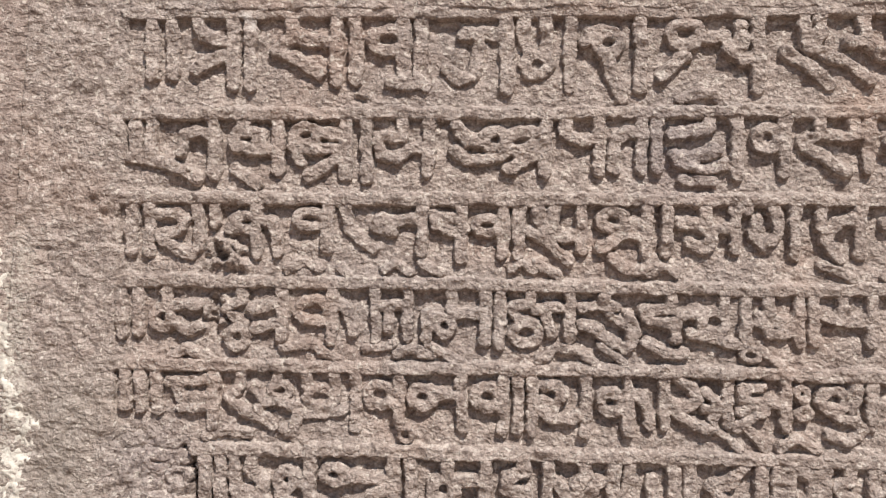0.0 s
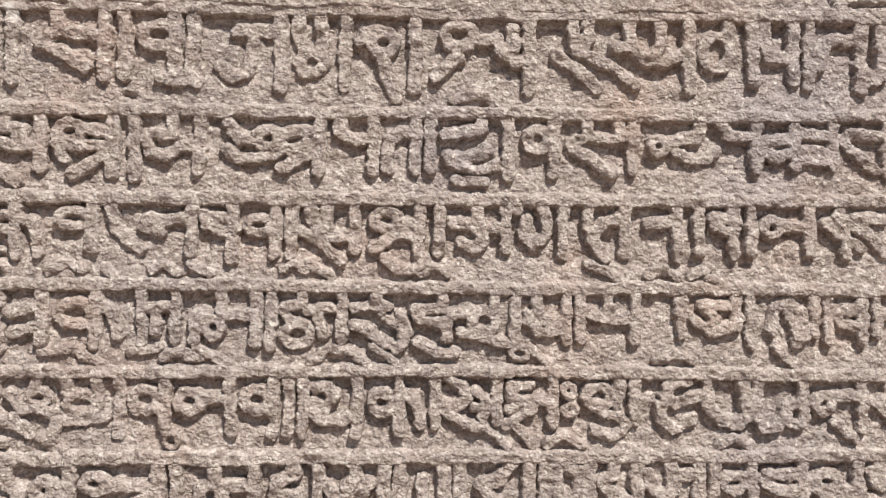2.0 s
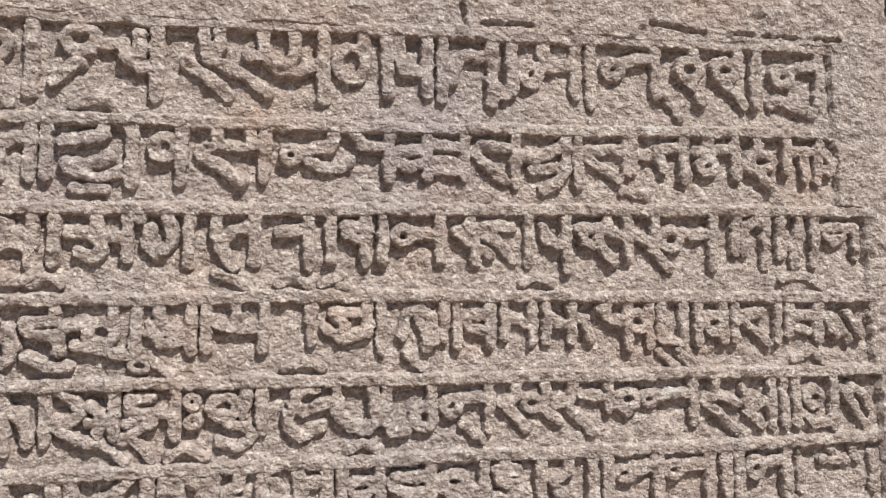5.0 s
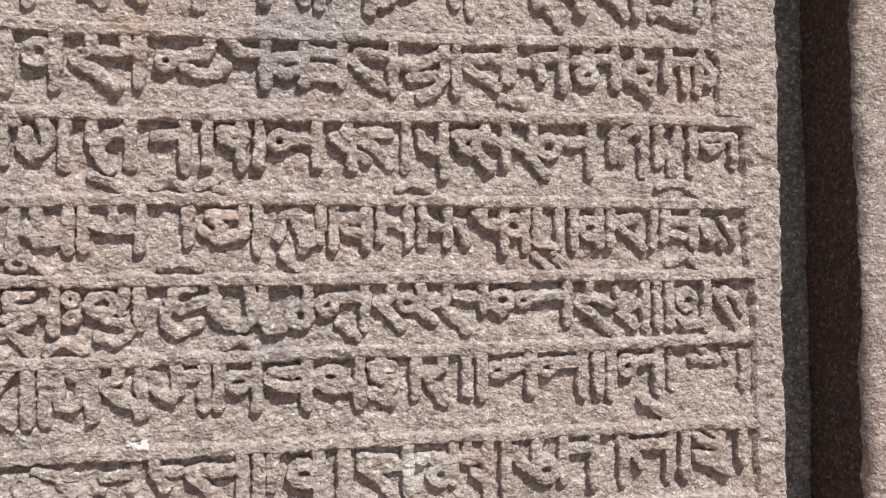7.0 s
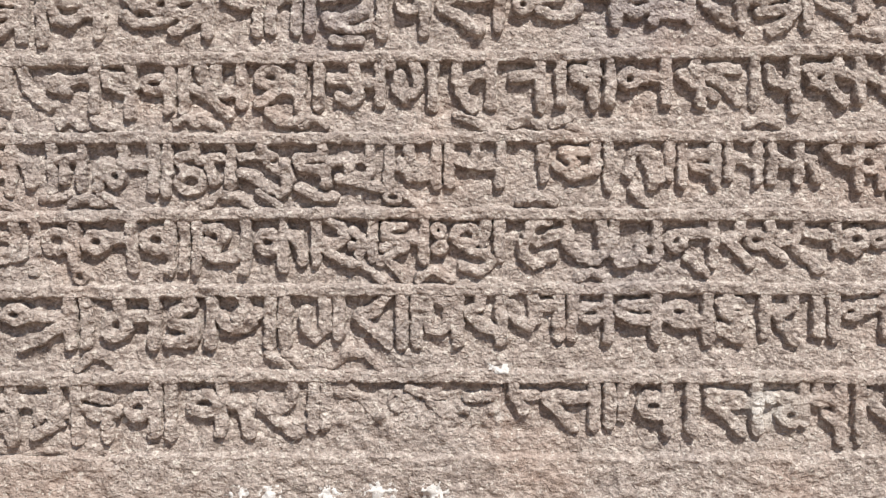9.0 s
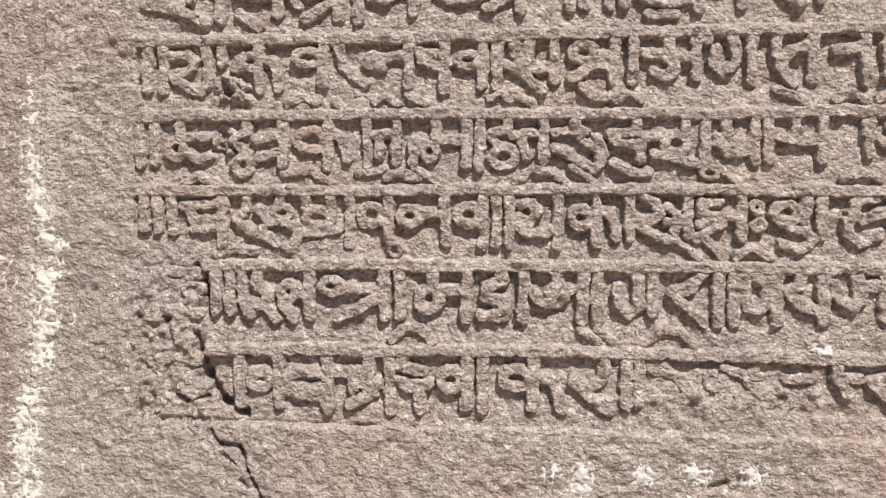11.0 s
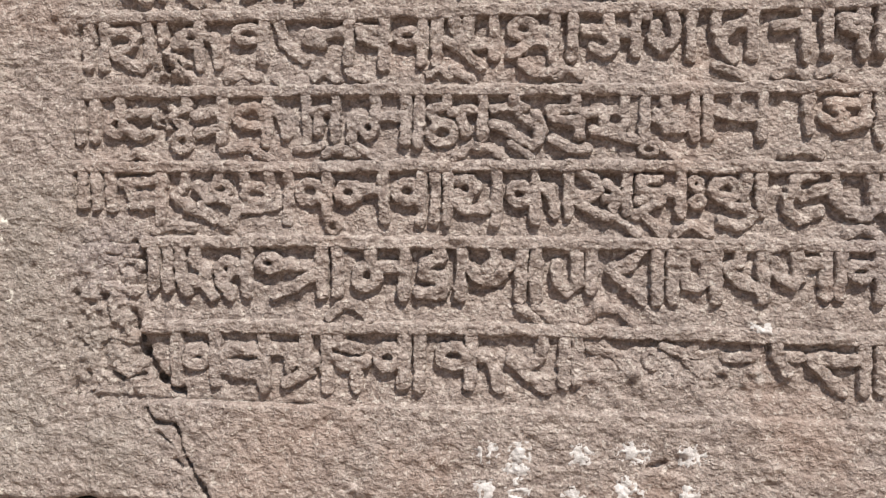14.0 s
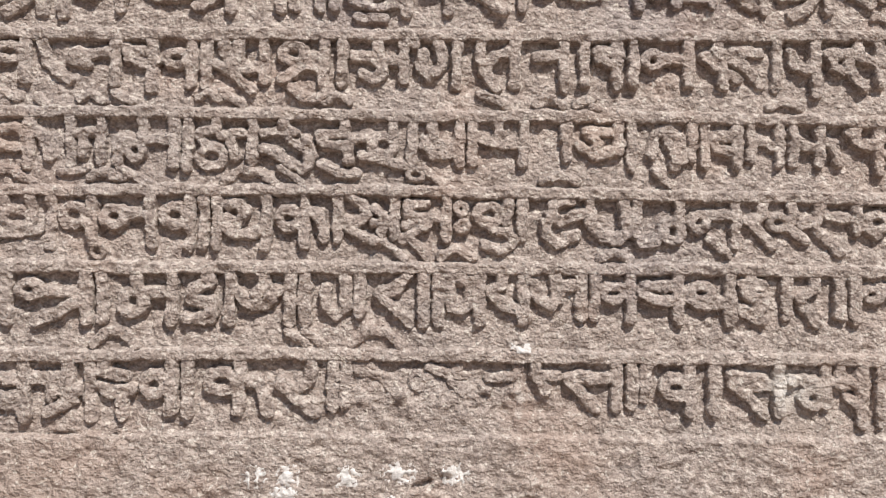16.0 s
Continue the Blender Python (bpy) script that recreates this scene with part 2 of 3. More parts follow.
def carved(name, strokes, radius, parent, height=FIELD, step=0.0009, material=None, low=0.0):
    """One raised piece of carving: a ragged, round-shouldered ridge along its strokes, standing on the sunk ground."""
    segments = np.array([(*p, *q, loop_width(s) if s[0] == s[-1] else 1.0) for s in strokes for p, q in zip(s, s[1:])])
    pad = radius + 0.003
    x0, x1 = segments[:, [0, 2]].min() - pad, segments[:, [0, 2]].max() + pad
    z0, z1 = segments[:, [1, 3]].min() - pad, segments[:, [1, 3]].max() + pad
    nx, nz = int((x1 - x0) / step) + 2, int((z1 - z0) / step) + 2
    gx, gz = np.meshgrid(x0 + step * np.arange(nx), z0 + step * np.arange(nz))
    px, pz = gx.ravel(), gz.ravel()
    wx, wz = px + 0.0011 * fbm(px, pz, 0.010, 2, 21.0), pz + 0.0011 * fbm(px, pz, 0.010, 2, 33.0)
    dist, above = np.full(len(px), 1.0), np.zeros(len(px))
    for ax, az, bx, bz, thin in segments:
        dx, dz = bx - ax, bz - az
        t = np.clip(((wx - ax) * dx + (wz - az) * dz) / max(dx * dx + dz * dz, 1e-12), 0, 1)
        off = np.hypot(wx - ax - t * dx, wz - az - t * dz) / thin
        nearer = off < dist
        above = np.where(nearer, (wz - az - t * dz) / np.maximum(off * thin, 1e-6), above)
        dist = np.where(nearer, off, dist)
    r = radius * (1.03 + 0.16 * fbm(px, pz, 0.020, 2, 5.0)) + 0.0019 * fbm(px, pz, 0.0045, 2, 8.0)
    edge = 0.0005 + 0.0019 * np.clip(above, 0, 1)     # upper shoulders are worn wider
    s = np.clip((r + edge - dist) / (2 * edge), 0, 1)
    side = s * s * (3 - 2 * s)
    crown = 1.0 - 0.05 * np.clip(dist / r, 0, 1) ** 2
    worn = 1.0 + 0.45 * fbm(px, pz, 0.045, 3, 40.0)
    y = FIELD - low - side * height * crown * worn - rough(px, pz) * (0.5 + 0.45 * side) + 0.003 * (s <= 0)
    shell = s > 0
    quad_in = shell.reshape(nz, nx)
    keep = (quad_in[:-1, :-1] | quad_in[1:, :-1] | quad_in[:-1, 1:] | quad_in[1:, 1:]).ravel()
    faces = grid_faces(nx, nz, keep)
    used, faces = np.unique(faces, return_inverse=True)
    verts = np.stack([px, y, pz], 1)[used]
    return mesh_object(name, verts, faces.reshape(-1, 4), material or STONE, parent)


# ---- the slab ----
SLAB_LEFT, SLAB_BOTTOM, SLAB_TOP = -0.030, 1.117, 1.76


def ground_of_writing(x, z):
    """How deep the sunk ground lies: deepest under each headline, rising towards the next."""
    heads = np.stack([headline(n, x) for n in range(1, 8)] + [np.full_like(x, 1.202)])
    depth = np.full_like(x, FIELD)
    for top, low in zip(heads, heads[1:]):
        part = np.clip((top - z) / (top - low), 0, 1)
        rise = np.clip((part - 0.4) / 0.5, 0, 1)
        depth = np.where((z < top) & (z >= low), FIELD * (1 - 0.34 * rise * rise * (3 - 2 * rise)), depth)
    return depth * (1 + 0.25 * fbm(x, z, 0.05, 2, 44.0))


def slab_right(z):
    return 1.1027 + 0 * z


def lower_joint(x):
    """The joint under the slab climbs a little from the left."""
    return np.interp(x, [-0.03, 0.026, 0.10, 0.20, 0.31, 0.44], [1.1145, 1.1158, 1.1210, 1.1240, 1.1283, 1.1338])


GASHES = (     # the crack, old chips and scored lines: ends, half width and depth
    (0.102, 1.320, 0.111, 1.303, 0.0032, 0.01),
    (0.111, 1.303, 0.113, 1.286, 0.0032, 0.01),
    (0.103, 1.265, 0.108, 1.250, 0.0034, 0.01),
    (0.108, 1.250, 0.115, 1.235, 0.0034, 0.01),
    (0.115, 1.235, 0.127, 1.216, 0.0034, 0.01),
    (0.127, 1.216, 0.146, 1.206, 0.0034, 0.01),
    (0.119, 1.193, 0.126, 1.182, 0.001, 0.006),
    (0.126, 1.182, 0.143, 1.181, 0.001, 0.006),
    (0.143, 1.181, 0.153, 1.156, 0.0013, 0.008),
    (0.153, 1.156, 0.168, 1.131, 0.0013, 0.008),
    (0.168, 1.131, 0.177, 1.120, 0.0013, 0.008),
    (0.131, 1.174, 0.145, 1.164, 0.0007, 0.004),
    (0.145, 1.155, 0.159, 1.139, 0.0008, 0.004),
    (0.077, 1.275, 0.087, 1.260, 0.0016, 0.006),
    (0.084, 1.221, 0.098, 1.216, 0.0012, 0.006),
    (0.098, 1.216, 0.118, 1.219, 0.0012, 0.006),
    (0.055, 1.279, 0.081, 1.279, 0.001, 0.004),
    (0.054, 1.252, 0.061, 1.199, 0.0012, 0.003),
    (0.512, 1.191, 0.516, 1.189, 0.0008, 0.003),
    (0.723, 1.675, 0.725, 1.660, 0.0018, 0.005),
    (0.738, 1.660, 0.779, 1.661, 0.0014, 0.005),
    (0.881, 1.671, 0.927, 1.667, 0.0016, 0.005),
    (0.955, 1.668, 1.053, 1.669, 0.0013, 0.005),
    (0.216, 1.575, 0.221, 1.573, 0.0026, 0.005),
    (-0.029, 1.461, 0.003, 1.459, 0.0009, 0.002),
    (-0.026, 1.463, -0.004, 1.465, 0.0008, 0.0015),
    (0.501, 1.165, 0.513, 1.170, 0.0016, 0.005),
)


def build_slab():
    """One long stone: a frame of plain margin round a sunk field, split by a crack at the lower corner."""
    step = 0.0013
    nx, nz = int((1.13 - SLAB_LEFT) / step), int((SLAB_TOP - SLAB_BOTTOM) / step)
    u, v = np.meshgrid(np.linspace(0, 1, nx), np.linspace(0, 1, nz))
    u, v = u.ravel(), v.ravel()
    x = SLAB_LEFT + u * (slab_right(v) - SLAB_LEFT)
    low = lower_joint(x)
    z = low + v * (SLAB_TOP - low)
    wx, wz = x + 0.004 * fbm(x, z, 0.02, 3, 51.0), z + 0.003 * fbm(x, z, 0.02, 3, 57.0)
    left = np.interp(z, [1.20, 1.37, 1.40, 1.64], [0.058, 0.050, 0.047, 0.046])
    right = np.where(z > 1.527, 1.044, np.where(z > 1.389, 1.068, 1.074))
    top = headline(1, x) + 0.002
    bottom = np.interp(x, [0.06, 0.145, 0.35, 0.62, 0.93], [1.1935, 1.1965, 1.2020, 1.2030, 1.2082])
    inside = np.minimum(np.minimum(wx - left, right - wx), np.minimum(top - wz, wz - bottom))
    eroded = np.clip((0.117 - wx + 0.10 * np.clip(1.26 - z, 0, 1)) / 0.004, 0, 1) * np.clip((1.322 - wz) / 0.004, 0, 1)
    worn_off = np.clip(1.4 - np.hypot((x - 0.515) / 0.072, (z - 1.233) / 0.022) + 1.2 * fbm(x, z, 0.02, 3, 66.0), 0, 1)
    sunk = np.clip(inside / np.where(wz - bottom < inside + 0.001, 0.0035, 0.0009), 0, 1)
    sunk = sunk * sunk * (3 - 2 * sunk) * (1 - 0.38 * eroded) * (1 - 0.55 * worn_off)
    faint = np.clip(1 - np.abs(x - 0.025) / 0.06, 0, 1) * np.clip((z - 1.36) / 0.02, 0, 1)
    y = ground_of_writing(x, z) * sunk - rough(x, z) * (1.05 - 0.25 * sunk) - 0.0065 * fbm(x, z, 0.009, 3, 71.0) * np.clip(eroded * (inside > 0), 0, 1) - 0.006 * fbm(x, z, 0.014, 3, 75.0) * worn_off
    for cx, cz in ((0.121, 1.417), (0.121, 1.463), (0.133, 1.455)):
        y = y - 0.012 * (fbm(x, z, 0.006, 3, 77.0) + 0.12) * np.clip(1.6 - np.hypot(x - cx, z - cz) / 0.011, 0, 1)
    ragged = np.clip(1 - v * 14, 0, 1)
    z = z + 0.006 * fbm(x, z, 0.035, 3, 15.0) * ragged
    y = y + 0.0035 * faint * (0.4 + fbm(x, z, 0.05, 2, 12.0)) * (1 - sunk)
    for ax, az, bx, bz, half, deep in GASHES:
        dx, dz = bx - ax, bz - az
        t = np.clip(((x - ax) * dx + (z - az) * dz) / (dx * dx + dz * dz), 0, 1)
        away = np.hypot(x - ax - t * dx, z - az - t * dz) + 0.003 * fbm(x, z, 0.008, 3, 27.0)
        y = y + deep * np.clip(1.4 - away / half, 0, 1)
    rim = np.minimum((1 - u) * 1.12, np.minimum(v, 1 - v) * 0.63)
    y = y + 0.004 * np.clip(1 - rim / 0.006, 0, 1) ** 2 * (1 + fbm(x, z, 0.02, 3, 60.0))
    verts = np.stack([x, y, z], 1)
    faces = grid_faces(nx, nz).tolist()
    edge = list(range(nx)) + [nx * k + nx - 1 for k in range(1, nz)] + [nx * (nz - 1) + k for k in range(nx - 2, -1, -1)] + [nx * k for k in range(nz - 2, 0, -1)]
    count = len(verts)
    back = verts[edge].copy()
    back[:, 1] = 0.12
    n = len(edge)
    faces += [[edge[(k + 1) % n], edge[k], count + k, count + (k + 1) % n] for k in range(n)]
    slab = new("stone_tablet")
    slab.empty_display_size = 0.05
    mesh_object("tablet_body", np.concatenate([verts, back]), faces, STONE, slab)
    return tagged(slab, "weathered brown basalt tablet carved with raised lines of writing", "inscribed stone")


slab = build_slab()


# ---- the stones round the slab ----
def weathered_block(name, x0, x1, z0, z1, front, depth, material, label, seed=0.0, step=0.004, lumps=0.004, kind="", category="stone block", lean=0.0, worn=0.008, side=None, top=None):
    """A dressed block with a pitted face and worn edges."""
    nx, nz = max(3, int((x1 - x0) / step)), max(3, int((z1 - z0) / step))
    u, v = np.meshgrid(np.linspace(0, 1, nx), np.linspace(0, 1, nz))
    u, v = u.ravel(), v.ravel()
    high = top(x0 + u * (x1 - x0)) if top else z1
    z = z0 + v * (high - z0)
    x = x0 + u * (x1 - x0) + lean * (z - 1.19)
    rim = np.minimum(np.minimum(u, 1 - u) * (x1 - x0), np.minimum(v, 1 - v) * (z1 - z0))
    y = front - rough(x + seed, z) - lumps * fbm(x + seed, z, 0.06, 4, 3.0 + seed)
    y = y + worn * np.clip(1 - rim / 0.008, 0, 1) ** 2 * (1 + fbm(x, z, 0.03, 3, 60.0))
    verts = np.stack([x, y, z], 1)
    faces = grid_faces(nx, nz).tolist()
    edge = list(range(nx)) + [nx * k + nx - 1 for k in range(1, nz)] + [nx * (nz - 1) + k for k in range(nx - 2, -1, -1)] + [nx * k for k in range(nz - 2, 0, -1)]
    rings = 12
    n, all_verts, base = len(edge), [verts], list(edge)
    for r in range(1, rings + 1):
        ring_verts = verts[edge].copy()
        ring_verts[:, 1] += (depth * r / rings)
        e = np.array(edge)
        out = 0.0025 * fbm(ring_verts[:, 1] * 3 + ring_verts[:, 0], ring_verts[:, 2], 0.02, 3, 13.0)
        ring_verts[:, 0] += out * np.where(u[e] < 0.001, 1, np.where(u[e] > 0.999, -1, 0))
        start = len(verts) + n * (r - 1)
        all_verts.append(ring_verts)
        faces += [[base[(k + 1) % n], base[k], start + k, start + (k + 1) % n] for k in range(n)]
        base = [start + k for k in range(n)]
    ob = mesh_object(name, np.concatenate(all_verts), faces, material)
    # all faces but the front take the second, shade-coloured material
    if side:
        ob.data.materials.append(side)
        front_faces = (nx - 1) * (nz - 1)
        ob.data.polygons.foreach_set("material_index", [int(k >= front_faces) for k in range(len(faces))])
    return tagged(ob, label, category, "stones of the wall" if not kind else "", kind)


weathered_block("stone_block", -0.62, -0.0305, 1.117, 1.76, 0.0, 0.12, BLOCK, "brown basalt block streaked with white lime beside the tablet", 0.0, 0.002, 0.0, worn=0.001)
weathered_block("stone_block", -0.62, 1.06, 0.70, 1.1245, 0.002, 0.12, BLOCK, "long brown basalt block under the inscribed tablet", 5.0, 0.005, top=lambda x: lower_joint(x) - 0.0028)
# this block's sides are coloured darker to stand for shade in the open joint
weathered_block("stone_block", 1.180, 1.75, 0.70, 1.76, -0.004, 0.12, BLOCK, "upright basalt block beside the dark open joint", 8.0, 0.004, lean=-0.006, side=SHADED_SIDE)
weathered_block("stone_block", -0.62, 1.75, 1.766, 2.6, 0.0, 0.12, BLOCK, "large basalt block above the inscribed tablet", 11.0, 0.012)
weathered_block("stone_block", 1.066, 1.150, 0.70, 1.119, 0.004, 0.11, BLOCK, "narrow basalt block under the open joint", 9.0, 0.006)
joint = weathered_block("joint_filling", 1.075, 1.185, 1.119, 1.766, 0.072, 0.045, GREY, "grey stone at the back of the open joint", 2.0, 0.003, kind="structure", category="stone joint")

# the wall behind, its base and the ground
def plain_box(name, x0, x1, y0, y1, z0, z1, material, label, category):
    bm = bmesh.new()
    bmesh.ops.create_cube(bm, size=1.0)
    for vert in bm.verts:
        vert.co = (x0 + (vert.co.x + 0.5) * (x1 - x0), y0 + (vert.co.y + 0.5) * (y1 - y0), z0 + (vert.co.z + 0.5) * (z1 - z0))
    bmesh.ops.bevel(bm, geom=bm.edges[:], offset=0.02, segments=2, affect="EDGES")
    me = bpy.data.meshes.new(name)
    bm.to_mesh(me)
    bm.free()
    me.materials.append(material)
    return tagged(new(name, me), label, category, kind="structure")


plain_box("wall_north", -3.0, 4.0, 0.122, 0.60, 0.0, 3.2, BLOCK, "thick basalt wall behind the inscribed stones", "wall")
plain_box("wall_west", -3.0, -0.628, 0.0, 0.12, 0.70, 3.2, BLOCK, "plain basalt wall beside the inscribed stones", "wall")
plain_box("wall_east", 1.79, 4.0, 0.0, 0.12, 0.70, 3.2, BLOCK, "plain basalt wall beside the inscribed stones", "wall")
plain_box("wall_top", -0.62, 1.782, 0.0, 0.12, 2.606, 3.2, BLOCK, "plain basalt wall above the inscribed stones", "wall")
plain_box("wall_base", -3.0, 4.0, 0.0, 0.12, 0.0, 0.694, BLOCK, "lower courses of the basalt wall", "wall")
bm = bmesh.new()
bmesh.ops.create_grid(bm, x_segments=40, y_segments=40, size=400)
me = bpy.data.meshes.new("ground")
bm.to_mesh(me)
bm.free()
me.materials.append(EARTH)
tagged(new("ground", me), "dry brown earth before the wall", "ground", kind="structure")


# ---- the carved writing ----
STROKE = {1: 5.1, 2: 4.7, 3: 4.5, 4: 4.3, 5: 4.3, 6: 4.8, 7: 4.8}     # half widths in millimetres


def placed(row, strokes):
    return [[(x / 1000, float(headline(row, x / 1000)) - y / 1000) for x, y in s] for s in strokes]


def rail(row, x0, x1, half):
    xs = np.linspace(x0, x1, 40)
    path = [(float(x), float(headline(row, x) + 0.0014 * fbm(x, np.float64(row), 0.05, 2, 6.0))) for x in xs]
    return tagged(carved("headline", [path], half, slab, step=0.0011), "long raised headline rule")


def letter(row, *strokes):
    return carved("letter", placed(row, strokes), STROKE[row] / 1000, slab, height=0.0058)


def worn_letter(row, *strokes):
    return carved("letter", placed(row, strokes), 0.75 * STROKE[row] / 1000, slab, height=0.0036)


def sign(row, *strokes):
    return carved("vowel_sign", placed(row, strokes), 0.0038, slab, height=0.0056)


for row, start, end, half in ((1, 0.044, 1.05, 0.0054), (2, 0.044, 1.05, 0.0050), (3, 0.044, 1.074, 0.0049), (4, 0.046, 1.074, 0.0049), (5, 0.048, 1.08, 0.0049), (6, 0.112, 1.08, 0.0049), (7, 0.116, 1.072, 0.0050)):
    rail(row, start, end, half)

letter(1, line(62, -1, 65, 47))
letter(1, line(77, 1, 80, 46))
letter(1, line(96, 1, 98, 10, 102, 17, 113, 22, 122, 21), line(120, 31, 109, 35, 98, 42), line(123, -1, 125, 54))
letter(1, line(135, -1, 138, 54))
letter(1, line(166, -1, 167, 16, 180, 21, 200, 21), line(166, 19, 156, 28, 170, 34, 188, 45), line(199, 0, 201, 52))
letter(1, line(213, 0, 215, 50))
letter(1, ring(227, 249, 13, 29), line(248, 0, 250, 52), line(241, 51, 266, 54))
letter(1, stem(262, 0, 50))
letter(1, line(293, 17, 309, 16, 321, 17), line(304, 18, 303, 35, 300, 46, 290, 50, 281, 42), line(323, 0, 325, 57))
letter(1, ring(337, 354, 31, 47), line(336, 0, 335, 17, 340, 29), stem(352, 0, 30))
letter(1, stem(369, 0, 56))
letter(1, line(380, 22, 383, 16, 394, 14), ring(387, 404, 15, 31), line(396, 33, 398, 45, 402, 54, 407, 63))
letter(1, stem(419, 1, 56))
letter(1, ring(440, 461, 8, 25), line(463, 20, 478, 19, 480, 28, 489, 35, 500, 33), stem(489, 11, 27), line(450, 33, 434, 48), stem(501, 1, 56))
letter(1, line(533, 2, 533, 13, 536, 28), line(544, 2, 544, 18, 538, 29), line(522, 31, 533, 38, 551, 54), line(541, 29, 554, 35, 562, 39, 578, 51))
letter(1, line(574, 1, 575, 22, 564, 24), line(575, 23, 587, 33, 600, 35, 615, 28), line(596, 1, 598, 22, 593, 30), stem(618, 1, 55))
letter(1, ring(628, 649, 15, 40), line(646, 0, 648, 17))
letter(1, stem(666, -2, 49))
letter(1, line(674, 3, 675, 20, 678, 30, 694, 32), stem(696, 0, 48))
letter(1, stem(708, 0, 51))
letter(1, line(716, 37, 718, 23, 728, 17, 744, 18), stem(747, 1, 54))
letter(1, line(745, 36, 756, 48), stem(763, 0, 44))
letter(1, stem(788, -1, 22), ring(771, 785, 23, 38), line(785, 23, 799, 24, 813, 21), stem(815, -2, 46))
letter(1, stem(828, -2, 53))
letter(1, ring(840, 853, 18, 30), line(853, 20, 866, 15, 880, 14), stem(883, -4, 44))
letter(1, stem(917, -3, 13), ring(904, 922, 13, 29), line(910, 30, 919, 39, 923, 49), line(886, 37, 894, 47, 903, 62))
letter(1, line(958, -2, 956, 15), ring(935, 955, 14, 29), line(942, 30, 954, 41, 961, 51))
letter(1, line(974, -1, 971, 51))
letter(1, ring(989, 1004, 18, 32), line(1004, 21, 1016, 16, 1031, 16), line(1033, -4, 1030, 50), line(985, 50, 994, 45, 1009, 52, 1024, 55))
letter(2, line(54, -2, 56, 32))
letter(2, stem(67, -2, 32), line(53, 33, 78, 36, 95, 43, 102, 49))
letter(2, line(89, 28, 92, 16, 100, 14, 112, 16), line(112, -2, 115, 45))
letter(2, line(137, -2, 135, 10, 128, 17, 129, 24, 144, 28, 158, 26), line(135, 13, 148, 15, 146, 21), line(159, 0, 162, 42), line(130, 41, 147, 52))
letter(2, ring(172, 189, 10, 23), line(188, 14, 207, 16), line(173, 24, 177, 35), line(181, 26, 207, 26), line(203, 33, 184, 46), line(209, -2, 211, 45))
letter(2, line(224, -2, 226, 47))
letter(2, line(233, 21, 235, 30, 247, 33, 255, 26, 267, 24), line(250, -2, 251, 16, 234, 17), stem(270, 0, 43))
letter(2, ring(309, 324, 13, 26), line(289, 8, 297, 20, 309, 21), line(289, 27, 297, 34, 308, 34, 321, 31, 329, 26))
letter(2, line(327, 17, 337, 13, 349, 15), line(346, 22, 337, 29, 327, 26), line(347, 29, 335, 36, 327, 41), stem(353, 0, 43))
letter(2, line(369, 1, 367, 15, 379, 21, 391, 19), stem(391, 1, 43))
letter(2, line(401, 41, 402, 21, 410, 15, 422, 14), stem(421, 1, 41))
letter(2, stem(431, 1, 41))
letter(2, line(442, 16, 453, 14, 467, 12), line(444, 32, 458, 33, 472, 28), stem(468, 1, 12), line(446, 36, 466, 42, 478, 38))
letter(2, stem(487, 1, 46), line(450, 49, 470, 49))
letter(2, ring(500, 516, 11, 27), stem(520, 1, 44))
letter(2, stem(544, 1, 15), line(532, 22, 543, 17, 562, 17, 577, 16), line(534, 25, 547, 32, 562, 43), stem(567, 1, 16), stem(577, 1, 41))
letter(2, ring(590, 602, 17, 28), line(602, 20, 614, 17, 624, 16, 627, 9, 626, 1), line(608, 26, 618, 31, 630, 31, 638, 25))
letter(2, line(640, 3, 647, 14, 665, 15), stem(667, 0, 38))
letter(2, line(672, 18, 694, 16), line(673, 25, 682, 30, 693, 27), stem(696, -1, 38))
letter(2, line(700, 12, 724, 14), line(702, 25, 719, 27), line(701, 31, 717, 32), stem(725, 0, 36))
letter(2, line(737, 13, 763, 15), line(731, 17, 742, 27, 756, 40), stem(765, -1, 43))
letter(2, line(768, 20, 781, 23, 793, 18, 802, 14), line(779, 31, 797, 29, 805, 31, 797, 42, 787, 47), stem(806, 0, 31))
letter(2, stem(816, 0, 43))
letter(2, line(821, 16, 854, 15), line(825, 22, 837, 31, 849, 38), stem(857, 1, 33), line(853, 47, 871, 51))
letter(2, stem(862, 1, 31), line(861, 17, 880, 20))
letter(2, line(883, 14, 904, 13), line(884, 16, 887, 31), stem(906, 1, 39))
letter(2, line(917, 16, 948, 13), ring(919, 934, 21, 33), stem(927, 2, 16), stem(951, 1, 36))
letter(2, ring(962, 984, 17, 30), stem(971, 3, 17), line(957, 26, 972, 33, 982, 45), line(999, 1, 997, 30))
letter(2, line(1002, 15, 1027, 14), stem(1014, 15, 39), line(1028, 1, 1026, 39))
letter(2, line(1031, 15, 1042, 22, 1038, 31, 1029, 30))
letter(3, line(55, -1, 57, 40))
letter(3, line(68, -1, 70, 40))
letter(3, line(72, 13, 88, 12, 95, 17, 91, 24, 77, 28), line(78, 30, 90, 38, 101, 42), line(104, 0, 106, 37))
letter(3, line(144, 14, 132, 14, 129, 22, 146, 23), stem(117, 1, 18), line(147, 0, 149, 41), line(149, 16, 158, 18, 163, 26, 164, 39))
letter(3, ring(177, 195, 9, 21), stem(199, -1, 36))
letter(3, line(211, 0, 214, 20, 233, 36))
letter(3, line(234, 20, 237, 14, 248, 16, 263, 14), line(236, 21, 245, 23), stem(267, 0, 38))
letter(3, line(275, 11, 277, 19, 289, 23, 297, 22), line(276, 13, 293, 13), stem(295, -1, 42))
letter(3, ring(305, 322, 13, 24), stem(325, -1, 39))
